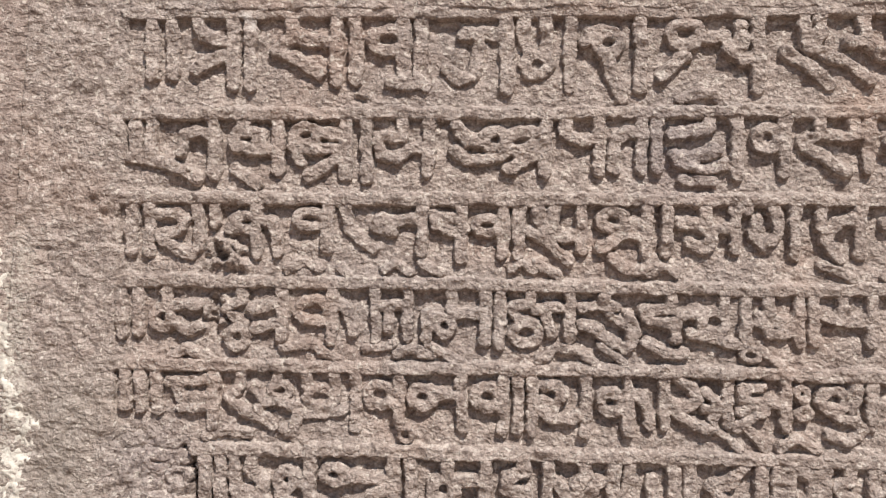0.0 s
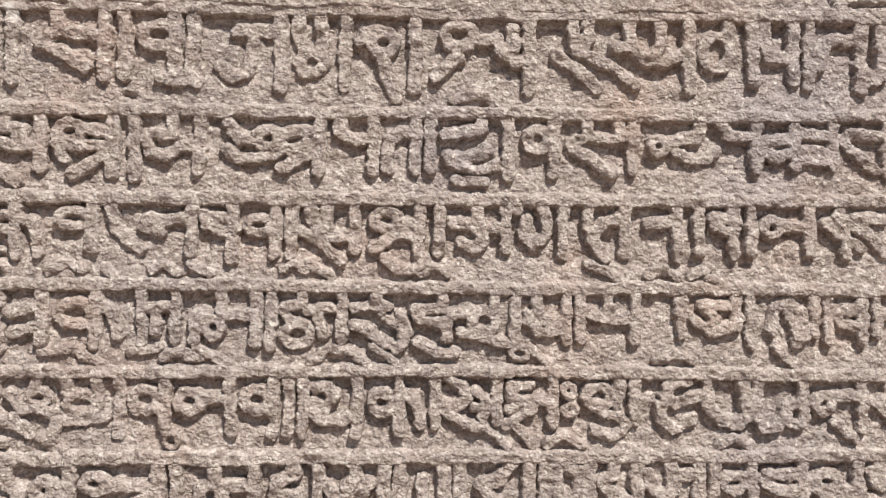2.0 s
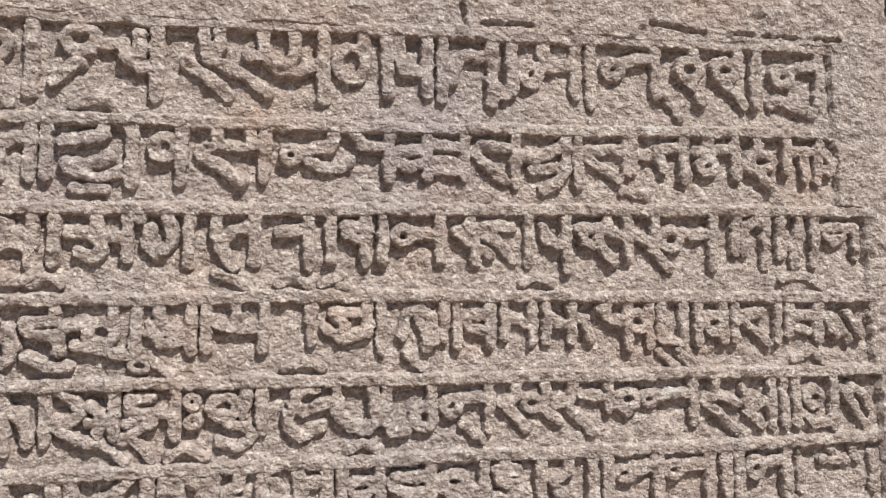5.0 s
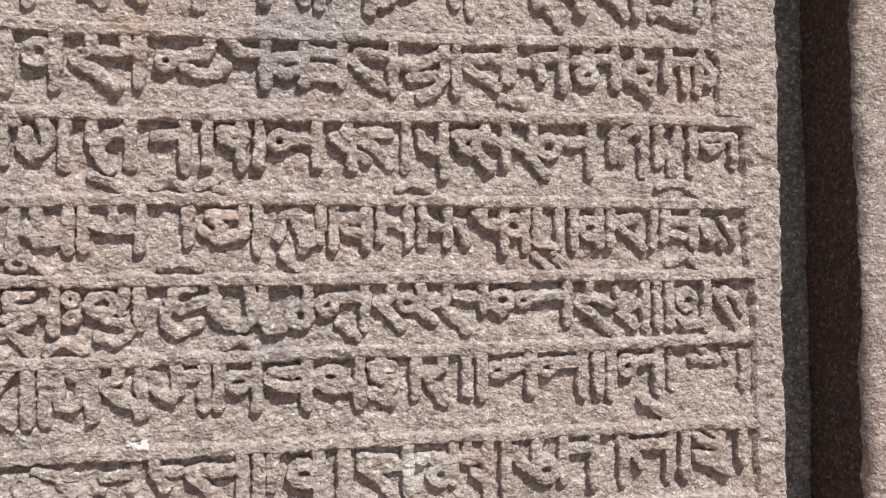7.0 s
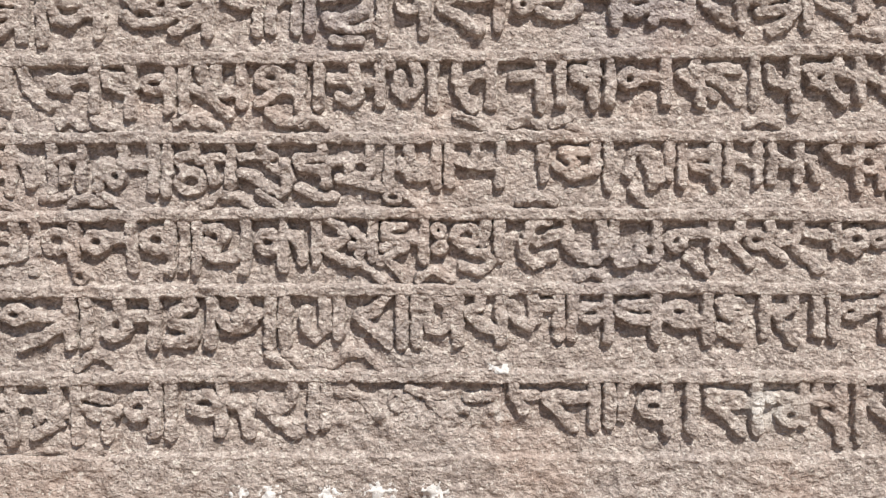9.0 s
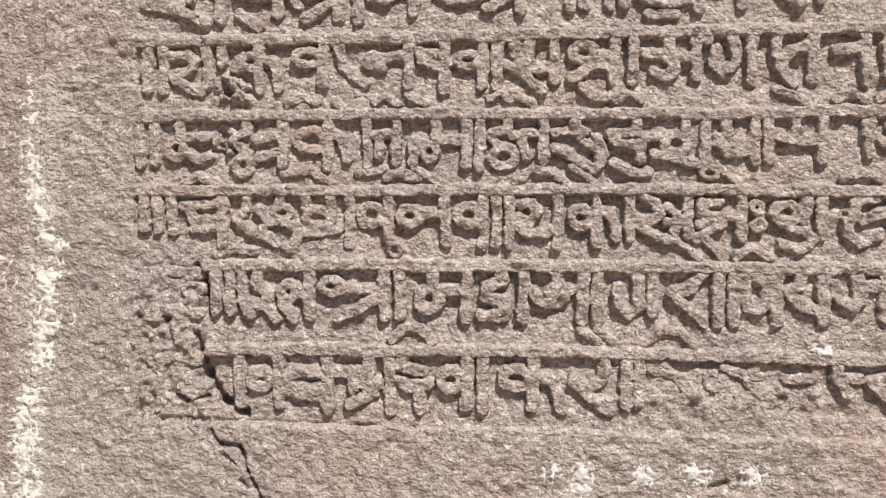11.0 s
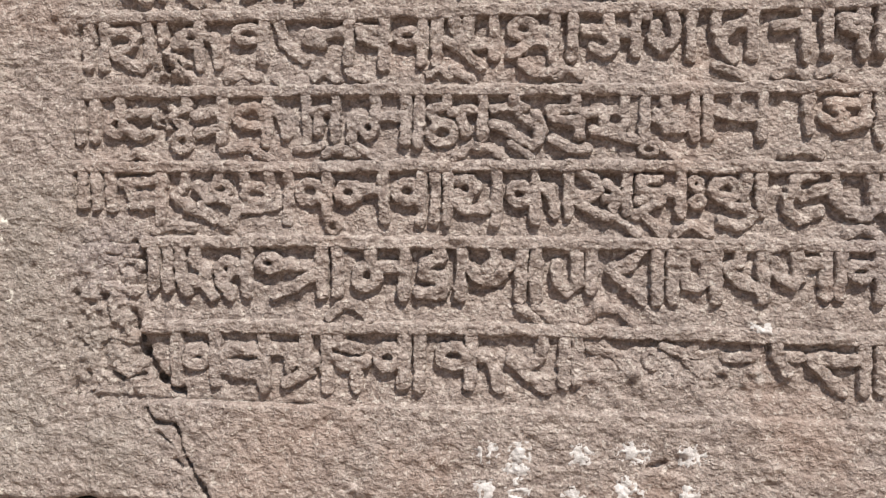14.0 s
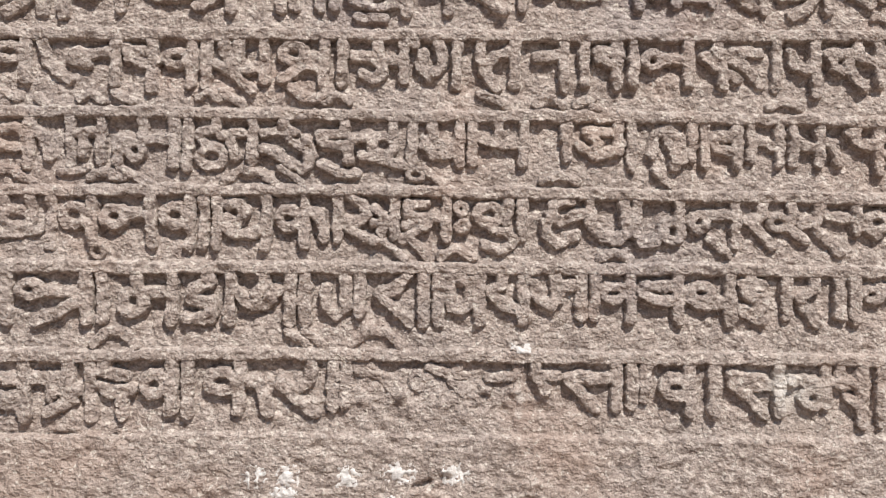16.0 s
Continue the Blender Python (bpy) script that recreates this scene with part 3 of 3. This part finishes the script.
letter(3, stem(336, -1, 39))
letter(3, line(348, -1, 350, 14, 355, 21), line(362, -1, 359, 17), line(344, 23, 354, 29, 371, 43), line(358, 22, 368, 27, 380, 22), stem(380, -1, 35))
letter(3, ring(393, 410, 8, 21), line(411, 16, 425, 18), line(410, 24, 426, 26), line(406, 25, 394, 35), stem(425, -1, 39), line(402, 41, 409, 49, 422, 49, 430, 43))
letter(3, stem(439, -1, 39))
letter(3, line(466, -1, 466, 17, 448, 17), line(466, 18, 471, 28, 464, 35, 455, 30), line(471, 21, 485, 20), stem(486, -1, 34))
letter(3, stem(494, -1, 7), line(501, 14, 499, 24, 505, 32, 515, 26, 515, 14, 511, -1))
letter(3, stem(527, 0, 39))
letter(3, line(544, 0, 545, 16, 548, 29, 557, 40), line(549, 24, 556, 16, 570, 11), stem(571, 0, 38))
letter(3, line(589, 17, 607, 14), stem(609, 0, 41))
letter(3, stem(625, -1, 37))
letter(3, line(635, 13, 653, 13), line(636, 17, 644, 22, 651, 20), stem(650, 0, 39))
letter(3, stem(663, 0, 37))
letter(3, ring(672, 684, 14, 25), line(684, 18, 704, 19), stem(706, 0, 38))
letter(3, line(731, 0, 728, 13), line(720, 16, 728, 24, 744, 34), stem(733, 21, 40), ring(728, 737, 12, 20))
letter(3, line(741, 14, 761, 13), line(738, 19, 749, 23, 761, 39))
letter(3, stem(775, 0, 41))
letter(3, line(786, 14, 789, 23, 803, 28), stem(805, 1, 47))
letter(3, line(816, 14, 840, 15), line(815, 15, 820, 24, 826, 28), line(829, 15, 834, 30, 843, 40), stem(839, 1, 13))
letter(3, line(840, 17, 853, 21), stem(856, 2, 37))
letter(3, line(858, 18, 869, 24, 879, 23), stem(879, 2, 26), line(876, 30, 885, 40, 890, 46))
letter(3, ring(885, 900, 16, 31))
letter(3, line(903, 19, 915, 20, 931, 17), line(930, 1, 928, 47))
letter(3, line(950, 2, 948, 33))
letter(3, line(956, 33, 957, 14, 966, 7, 974, 10), line(977, 2, 975, 45))
letter(3, stem(989, 2, 37), line(991, 16, 1000, 29, 1002, 42), line(1006, 1, 1003, 44))
letter(3, line(1021, 1, 1019, 42))
letter(3, line(1027, 13, 1058, 13, 1059, 37), line(1030, 19, 1038, 25, 1047, 21))
letter(4, line(50, 1, 53, 38))
letter(4, line(63, 0, 65, 36))
letter(4, stem(85, 0, 17), ring(76, 89, 19, 33))
letter(4, line(90, 17, 109, 17), line(92, 29, 101, 36, 110, 33))
letter(4, line(139, 1, 140, 13, 129, 19), line(133, 23, 142, 31), ring(131, 144, 32, 46))
letter(4, line(147, 19, 158, 17, 168, 14), line(150, 33, 160, 31, 169, 28), line(168, 0, 170, 40))
letter(4, ring(181, 203, 12, 28), stem(205, 0, 41), line(206, 14, 215, 18, 221, 35))
letter(4, line(235, 0, 237, 38))
letter(4, line(236, 17, 258, 15), stem(246, 18, 32), stem(259, 1, 38))
letter(4, stem(290, 0, 22), ring(279, 291, 23, 35), line(273, 21, 281, 23), stem(273, 20, 38), line(290, 21, 313, 20), stem(314, 1, 40))
letter(4, stem(324, 0, 42))
letter(4, line(345, 0, 345, 12, 332, 16, 338, 25, 348, 26), ring(334, 352, 26, 41))
letter(4, line(350, 17, 365, 15), line(356, 20, 360, 34), stem(373, 0, 37))
letter(4, stem(396, 0, 13), line(380, 15, 391, 13, 404, 14), line(381, 26, 393, 31, 406, 41), line(401, 20, 412, 26, 417, 36, 411, 44))
letter(4, line(442, 1, 443, 15, 424, 16, 428, 24, 445, 23, 446, 36), line(413, 20, 419, 32), line(425, 38, 438, 45, 452, 45))
letter(4, ring(463, 480, 16, 31), line(449, 18, 463, 16), line(456, 31, 470, 33, 490, 39), stem(479, 2, 17))
letter(4, stem(494, 0, 35))
letter(4, stem(509, 0, 18), line(503, 18, 510, 30, 520, 30, 527, 21), line(503, 22, 526, 23), stem(530, 0, 36))
letter(4, stem(540, 0, 36))
letter(4, line(544, 16, 558, 21, 574, 20), stem(560, 0, 17), stem(579, -1, 37))
letter(4, stem(612, -2, 32))
letter(4, line(622, 22, 632, 30, 648, 27, 654, 20), line(628, 12, 636, 20, 632, 27), line(628, 11, 651, 12), stem(652, -1, 26))
letter(4, stem(662, 0, 39))
letter(4, line(677, 29, 681, 14, 690, 9, 699, 14, 702, 33), line(688, 13, 694, 25, 696, 38))
letter(4, stem(709, 0, 31))
letter(4, stem(719, 0, 36))
letter(4, line(723, 13, 727, 23, 741, 25), line(727, 14, 742, 14), stem(744, 0, 36))
letter(4, stem(755, 0, 31))
letter(4, line(760, 15, 774, 21), stem(777, 0, 34))
letter(4, stem(788, 0, 34))
letter(4, line(790, 14, 795, 21, 807, 21), stem(808, 0, 33), line(809, 15, 819, 18, 823, 31))
letter(4, line(831, 8, 839, 18, 852, 19), stem(837, -1, 13), stem(854, 0, 38))
letter(4, ring(855, 870, 13, 26), stem(872, 0, 38))
letter(4, line(883, 0, 881, 33, 899, 35))
letter(4, stem(901, 0, 33))
letter(4, stem(913, 0, 36))
letter(4, ring(919, 934, 14, 28), stem(935, 0, 33))
letter(4, line(946, 0, 944, 33))
letter(4, line(948, 14, 969, 13), line(949, 18, 961, 24, 974, 37), line(985, 1, 983, 35))
letter(4, line(995, 1, 993, 30))
letter(4, line(996, 16, 1018, 15), line(997, 23, 1010, 28), line(1021, 0, 1019, 34))
letter(4, line(1025, 15, 1036, 31))
letter(4, line(1033, 17, 1046, 35))
letter(4, line(1047, 14, 1058, 31))
letter(5, line(57, -1, 59, 30))
letter(5, line(68, -1, 70, 32))
letter(5, line(80, -1, 82, 33))
letter(5, line(90, 12, 117, 10), line(95, 12, 98, 23, 118, 23), line(100, 30, 118, 29), line(121, -1, 123, 43))
letter(5, line(143, -1, 141, 15, 133, 23, 147, 33, 162, 39))
letter(5, stem(168, -1, 12), line(152, 14, 160, 23, 174, 25), ring(163, 177, 12, 22), line(155, 29, 166, 41))
letter(5, line(174, 25, 184, 30, 181, 46))
letter(5, stem(189, -1, 14), stem(208, -1, 14), ring(190, 210, 14, 29), line(183, 27, 193, 33, 216, 30))
letter(5, line(223, -1, 225, 42))
letter(5, ring(232, 250, 12, 27), line(254, 0, 256, 41))
letter(5, ring(263, 279, 14, 27), line(279, 18, 297, 18), line(298, 0, 300, 41))
letter(5, ring(308, 325, 12, 27), stem(328, 0, 43))
letter(5, stem(338, 0, 43))
letter(5, stem(348, 0, 43))
letter(5, line(356, 11, 365, 10, 370, 18, 363, 26, 356, 20), line(354, 27, 362, 34, 375, 34, 385, 28), stem(385, 1, 43))
letter(5, ring(395, 411, 15, 28), stem(414, 1, 42), line(415, 14, 423, 19, 428, 29, 429, 36))
letter(5, stem(439, 1, 36))
letter(5, line(447, 3, 458, 10, 462, 18, 452, 25, 441, 23), line(443, 25, 458, 35, 467, 38))
letter(5, line(467, 13, 475, 21, 472, 32), line(466, 24, 481, 25), stem(482, 1, 34))
letter(5, line(505, 10, 492, 10, 492, 18, 503, 21, 518, 19), line(490, 26, 497, 23, 506, 25, 489, 37), stem(521, 0, 37))
letter(5, ring(529, 536, 9, 17))
letter(5, ring(530, 537, 23, 30))
letter(5, ring(544, 563, 10, 24), line(569, 1, 566, 22), line(557, 28, 567, 30, 573, 36, 565, 45, 551, 41))
letter(5, stem(579, 2, 34))
letter(5, line(615, 6, 603, 7, 600, 15, 608, 22, 620, 17), line(597, 22, 597, 32, 606, 39, 620, 32), line(618, 16, 632, 14))
letter(5, line(631, 1, 631, 23, 641, 32, 653, 35, 659, 28, 656, 1))
letter(5, line(666, 1, 666, 25, 670, 37, 680, 37, 687, 28), ring(686, 701, 20, 35), stem(699, 0, 21))
letter(5, ring(708, 720, 14, 26), line(720, 15, 741, 14), stem(743, 1, 37), line(724, 33, 736, 44))
letter(5, line(766, 0, 762, 15, 752, 19, 762, 28, 771, 37))
letter(5, ring(770, 782, 14, 24), line(786, 0, 788, 14, 782, 22), line(786, 24, 796, 33))
letter(5, line(809, 1, 807, 18, 794, 20), line(805, 24, 815, 33, 823, 42))
letter(5, line(815, 14, 831, 16), stem(837, 1, 25), line(840, 21, 853, 28))
letter(5, ring(845, 860, 12, 25))
letter(5, ring(864, 876, 14, 23), line(876, 17, 905, 15), stem(907, 1, 37))
letter(5, line(927, 1, 924, 17, 916, 22, 928, 31, 943, 45), line(930, 17, 944, 24))
letter(5, line(950, 13, 955, 23, 972, 23), ring(950, 967, 17, 27), line(954, 31, 965, 41), stem(975, 2, 42))
letter(5, stem(986, 3, 42))
letter(5, stem(997, 4, 42))
letter(5, ring(1005, 1020, 14, 28), line(1002, 33, 1012, 42, 1026, 41), stem(1030, 5, 44))
letter(5, line(1040, 15, 1050, 29), line(1048, 14, 1059, 19, 1063, 29), line(1051, 33, 1064, 49))
letter(6, line(118, 1, 120, 36))
letter(6, line(130, 1, 132, 36))
letter(6, line(139, 1, 141, 27, 148, 39), line(153, 1, 151, 16, 161, 23, 159, 32, 147, 31), line(159, 31, 169, 43))
letter(6, ring(172, 184, 15, 27), line(184, 20, 192, 23), line(174, 31, 183, 41), line(193, 1, 195, 41))
letter(6, ring(204, 219, 11, 22), line(219, 18, 251, 20), line(248, 24, 235, 34, 218, 41), line(252, 1, 254, 40))
letter(6, line(264, 1, 266, 40))
letter(6, stem(291, 1, 17), ring(280, 296, 18, 34), line(297, 20, 316, 19), stem(317, 0, 41))
letter(6, line(343, 0, 344, 12, 332, 16, 332, 25, 345, 27, 347, 39), line(329, 38, 341, 39))
letter(6, stem(360, 0, 40))
letter(6, line(367, 21, 375, 29, 388, 27, 395, 18), line(383, 0, 386, 13, 380, 21), stem(405, 0, 42))
letter(6, stem(416, 0, 42))
letter(6, line(432, 17, 431, 28, 439, 36, 449, 29), line(445, 0, 447, 27))
letter(6, stem(457, 0, 35))
letter(6, line(496, 1, 485, 16, 472, 22, 484, 32, 495, 42))
letter(6, stem(505, 0, 43))
letter(6, stem(516, 0, 42))
letter(6, line(523, 0, 524, 21, 527, 30, 534, 32, 542, 25, 540, 10), stem(533, 0, 10))
letter(6, stem(548, -1, 40))
letter(6, line(566, -1, 564, 13, 556, 19, 568, 30, 578, 31), stem(581, -1, 41))
letter(6, line(588, 13, 593, 24, 601, 28, 608, 21), line(604, -2, 606, 21))
letter(6, line(606, 14, 623, 13), stem(625, -1, 36))
letter(6, stem(635, -1, 37))
letter(6, ring(641, 657, 13, 24), stem(662, -1, 39))
letter(6, line(673, 13, 697, 12), line(671, 17, 680, 23, 697, 23), stem(699, 0, 38))
letter(6, ring(709, 725, 12, 23), line(702, 18, 716, 26, 737, 24), stem(739, 1, 39))
letter(6, line(748, 10, 764, 11), line(750, 18, 766, 22, 759, 32), line(747, 30, 763, 38), stem(755, 0, 10))
letter(6, stem(782, 0, 34))
letter(6, line(804, 0, 803, 13, 791, 20, 797, 29, 804, 40))
letter(6, stem(823, 1, 34))
letter(6, stem(835, 1, 36))
letter(6, ring(842, 855, 13, 22), line(855, 15, 874, 14), stem(876, 2, 36))
letter(6, ring(882, 894, 12, 22), line(894, 15, 917, 13), stem(919, 3, 40))
letter(6, stem(933, 3, 40))
letter(6, stem(944, 4, 41))
letter(6, ring(952, 964, 12, 24), line(964, 17, 983, 14), stem(986, 5, 40))
letter(6, line(971, 46, 987, 57))
worn_letter(6, stem(998, 8, 38))
worn_letter(6, line(1018, 17, 1041, 18), line(1024, 5, 1035, 18))
worn_letter(6, line(1045, 4, 1051, 19), stem(1064, 14, 42))
letter(7, line(140, 3, 142, 43))
letter(7, ring(150, 166, 17, 30), line(171, 3, 173, 43))
letter(7, line(177, 23, 188, 16, 203, 18), line(182, 28, 196, 32, 209, 29), line(179, 33, 203, 36), line(210, 3, 212, 47))
letter(7, line(219, 17, 242, 17), stem(231, 17, 30), line(233, 24, 252, 25), line(247, 32, 229, 42), stem(243, 3, 34))
letter(7, line(259, 4, 261, 46))
letter(7, line(270, 2, 267, 12, 283, 16), line(263, 23, 275, 28, 289, 26), stem(283, 26, 45))
letter(7, ring(299, 315, 15, 29), stem(319, 3, 42))
letter(7, stem(331, 3, 44))
letter(7, ring(346, 367, 13, 27), stem(369, 3, 41), line(371, 19, 382, 20, 388, 31, 391, 43))
letter(7, line(423, 3, 421, 19, 411, 27, 400, 21), line(400, 22, 413, 34, 427, 43))
letter(7, stem(439, 3, 39))
letter(7, stem(448, 3, 36))
worn_letter(7, ring(497, 507, 13, 26))
worn_letter(7, line(511, 9, 523, 15, 536, 15))
worn_letter(7, line(527, 19, 536, 27))
worn_letter(7, line(458, 12, 474, 16, 484, 27))
worn_letter(7, line(542, 24, 555, 26))
worn_letter(7, line(555, 17, 575, 16), stem(578, 0, 25))
letter(7, line(590, 0, 591, 13, 598, 25))
letter(7, line(594, 13, 607, 15))
letter(7, line(616, 16, 630, 14), line(616, 18, 626, 28, 636, 38), line(632, 17, 650, 15), stem(652, 2, 37))
letter(7, stem(664, 2, 35))
letter(7, stem(674, 2, 30))
letter(7, ring(688, 705, 15, 29), stem(708, 3, 40))
letter(7, stem(727, 3, 41))
letter(7, line(741, 13, 765, 17), line(741, 19, 754, 29, 764, 42), line(754, 21, 774, 20), stem(776, 3, 40))
letter(7, line(785, 16, 810, 17), ring(794, 808, 23, 35), stem(812, 1, 33))
letter(7, line(816, 17, 837, 18), stem(823, 2, 18), stem(839, 0, 47), line(830, 29, 838, 34))
letter(7, stem(854, 1, 47), line(860, 12, 865, 22, 877, 30))
letter(7, ring(878, 895, 22, 37), line(881, 1, 879, 23))
letter(7, stem(902, 2, 38), line(904, 15, 926, 13), stem(928, 2, 44))
letter(7, stem(954, 2, 43))
letter(7, line(958, 14, 992, 14), line(962, 16, 969, 30), stem(995, 3, 41))
letter(7, stem(1009, 2, 41))
letter(7, line(1027, 1, 1040, 9, 1038, 25, 1020, 26, 1036, 33, 1047, 40), line(1017, 6, 1029, 15, 1039, 18))
letter(7, stem(1061, 2, 32))
worn_letter(6, ring(92, 108, 15, 25), line(82, 6, 106, 8))
worn_letter(6, line(82, 36, 105, 40), stem(76, 2, 37))
worn_letter(7, line(93, 29, 103, 37, 113, 29), line(90, 7, 105, 9))
worn_letter(7, stem(76, 14, 46), line(68, 10, 81, 8))

# vowel signs over the headlines
sign(2, line(447, -9, 459, -14, 470, -12, 479, -3, 485, 7))
sign(4, line(171, -9, 183, -15, 196, -11))
sign(4, line(209, -11, 216, -4))
sign(4, line(241, -10, 249, -14, 259, -8))
sign(4, line(267, -15, 281, -8))
sign(4, line(331, -11, 339, -16, 347, -11))
sign(4, line(349, -15, 364, -7))
sign(4, line(545, -18, 554, -14, 565, -8))
sign(4, line(427, -9, 436, -16, 445, -10))
sign(4, line(588, -10, 599, -14, 610, -8))
sign(4, line(619, -10, 632, -15))
sign(4, line(632, -9, 648, 0))
sign(4, line(769, -10, 780, -15, 792, -10))
sign(4, line(988, -14, 1002, -19, 1017, -14, 1025, -7))
sign(5, line(91, -6, 102, -12, 117, -6))
sign(5, line(171, -14, 188, -16))
sign(5, line(193, -15, 213, -4))
sign(5, line(230, -13, 248, -16))
sign(5, line(252, -9, 261, -15, 276, -10))
sign(5, line(275, -16, 300, -3))
sign(5, line(352, -5, 364, -15, 378, -14, 390, -6))
sign(5, line(395, -17, 411, -6))
sign(5, ring(491, 503, -17, -8))
sign(5, line(504, -16, 519, -5))
sign(5, line(594, -9, 606, -14, 621, -9))
sign(5, line(681, -19, 691, -8))
sign(5, line(879, -17, 893, -6))
sign(5, line(895, -18, 907, -6))
sign(5, line(997, -10, 1013, -17, 1022, -7))
sign(6, line(119, -8, 133, -13, 150, -10))
sign(6, line(174, -14, 188, -5))
sign(6, ring(256, 265, -17, -7))
sign(6, line(474, -19, 490, -6))
sign(6, line(495, -21, 507, -7))
sign(6, line(517, -7, 529, -14, 543, -7))
sign(6, line(638, -8, 649, -13, 662, -7))
sign(7, line(260, -8, 269, -18, 282, -17, 292, -6))
sign(7, line(453, -8, 464, -18, 478, -17, 489, -6))
sign(7, line(404, -18, 417, -9))
sign(7, line(416, -19, 430, -7))


# ---- lime and paint on the stone ----
def face(x, z):
    """The plain face of the slab and of the block beside it."""
    return -rough(x, z)


def splash(name, x0, x1, z0, z1, chance, material, label, category, group="", size=0.006, seed=0.0, out=0.0, step=0.0009, kind="", web=False):
    """A thin ragged crust: dabs that swell out of the stone where the noise is high and the chance is near 1."""
    nx, nz = int((x1 - x0) / step) + 2, int((z1 - z0) / step) + 2
    gx, gz = np.meshgrid(x0 + step * np.arange(nx), z0 + step * np.arange(nz))
    x, z = gx.ravel(), gz.ravel()
    level = fbm(x, z, size, 3, 100.0 + seed) * 1.1 + chance(x, z) - 0.5
    if web:
        level = 0.30 - 2.0 * np.abs(fbm(x, z, size, 3, 100.0 + seed)) + 1.5 * chance(x, z) - 0.60
    rim = np.minimum(np.minimum(x - x0, x1 - x), np.minimum(z - z0, z1 - z))
    level = np.where(rim < 0.002, -0.3, level)
    y = face(x, z) - out - np.clip(level, -0.1, 0.35) * 0.0024
    inside = (level > 0).reshape(nz, nx)
    keep = (inside[:-1, :-1] | inside[1:, :-1] | inside[:-1, 1:] | inside[1:, 1:]).ravel()
    faces = grid_faces(nx, nz, keep)
    used, faces = np.unique(faces, return_inverse=True)
    ob = mesh_object(name, np.stack([x, y, z], 1)[used], faces.reshape(-1, 4), material)
    return tagged(ob, label, category, group, kind)


def blob(cx, cz, rx, rz, peak=0.75):
    return lambda x, z: peak * np.exp(-(((x - cx) / rx) ** 2 + ((z - cz) / rz) ** 2))


def drips(x, z):
    """Lime that ran down the joint: a broken web, thicker and wider low down."""
    core = np.interp(z, [1.117, 1.165, 1.192, 1.232, 1.277, 1.300, 1.332, 1.346, 1.368, 1.390, 1.477, 1.62], [-0.030, -0.031, -0.033, -0.0215, -0.0185, -0.0204, -0.0165, -0.0205, -0.0295, -0.038, -0.041, -0.044])
    wide = np.interp(z, [1.12, 1.25, 1.335, 1.36, 1.48], [0.018, 0.015, 0.016, 0.011, 0.011])
    run = np.interp(z, [1.30, 1.38, 1.45, 1.49], [0.50, 0.46, 0.40, 0.10]) * np.exp(-((x - core) / wide) ** 2)
    for cx, cz, rx, rz, peak in (
        (-0.008, 1.334, 0.009, 0.005, 0.55), (-0.060, 1.321, 0.013, 0.006, 0.62), (-0.064, 1.217, 0.008, 0.010, 0.80), (-0.075, 1.348, 0.008, 0.010, 0.60),
        (-0.065, 1.242, 0.008, 0.005, 0.60), (-0.071, 1.267, 0.005, 0.004, 0.55), (-0.036, 1.1915, 0.010, 0.008, 0.85), (-0.050, 1.303, 0.010, 0.014, 0.45),
        (-0.062, 1.130, 0.030, 0.018, 0.85), (0.008, 1.122, 0.018, 0.005, 0.62), (0.003, 1.275, 0.006, 0.012, 0.40), (0.0526, 1.1965, 0.004, 0.008, 0.50), (0.102, 1.170, 0.004, 0.003, 0.60),
    ):
        run = np.maximum(run, blob(cx, cz, rx, rz, peak)(x, z))
    return np.maximum(run, 0.17 * (x < -0.04) * (z < 1.42))


splash("lime_streak", -0.10, 0.115, 1.119, 1.60, drips, LIME, "white lime run down the joint between two stones", "lime stain", size=0.0085, kind="stuff", web=True)

for cx, cz, rx, rz in (
    (0.383, 1.172, 0.010, 0.009), (0.408, 1.172, 0.009, 0.009), (0.450, 1.173, 0.011, 0.008), (0.490, 1.177, 0.013, 0.008), (0.531, 1.177, 0.011, 0.009),
    (0.405, 1.161, 0.010, 0.005), (0.383, 1.145, 0.010, 0.008), (0.407, 1.144, 0.009, 0.010), (0.446, 1.141, 0.011, 0.009), (0.486, 1.149, 0.012, 0.010), (0.528, 1.149, 0.009, 0.008),
):
    splash("paint_mark", cx - 0.02, cx + 0.02, cz - 0.016, cz + 0.016, blob(cx, cz, rx * 1.1, rz * 1.1, 0.62), PAINT, "worn dab of white paint on the lower margin", "paint mark", "painted dabs", 0.0060, cx * 40, web=True)

cx, cz = 0.579, 1.2695
splash("paint_mark", cx - 0.012, cx + 0.012, cz - 0.005, cz + 0.006, blob(cx, cz, 0.006, 0.004, 0.62), PAINT, "small spill of white paint on a carved headline", "paint mark", "", 0.004, 3.0, -0.0004)
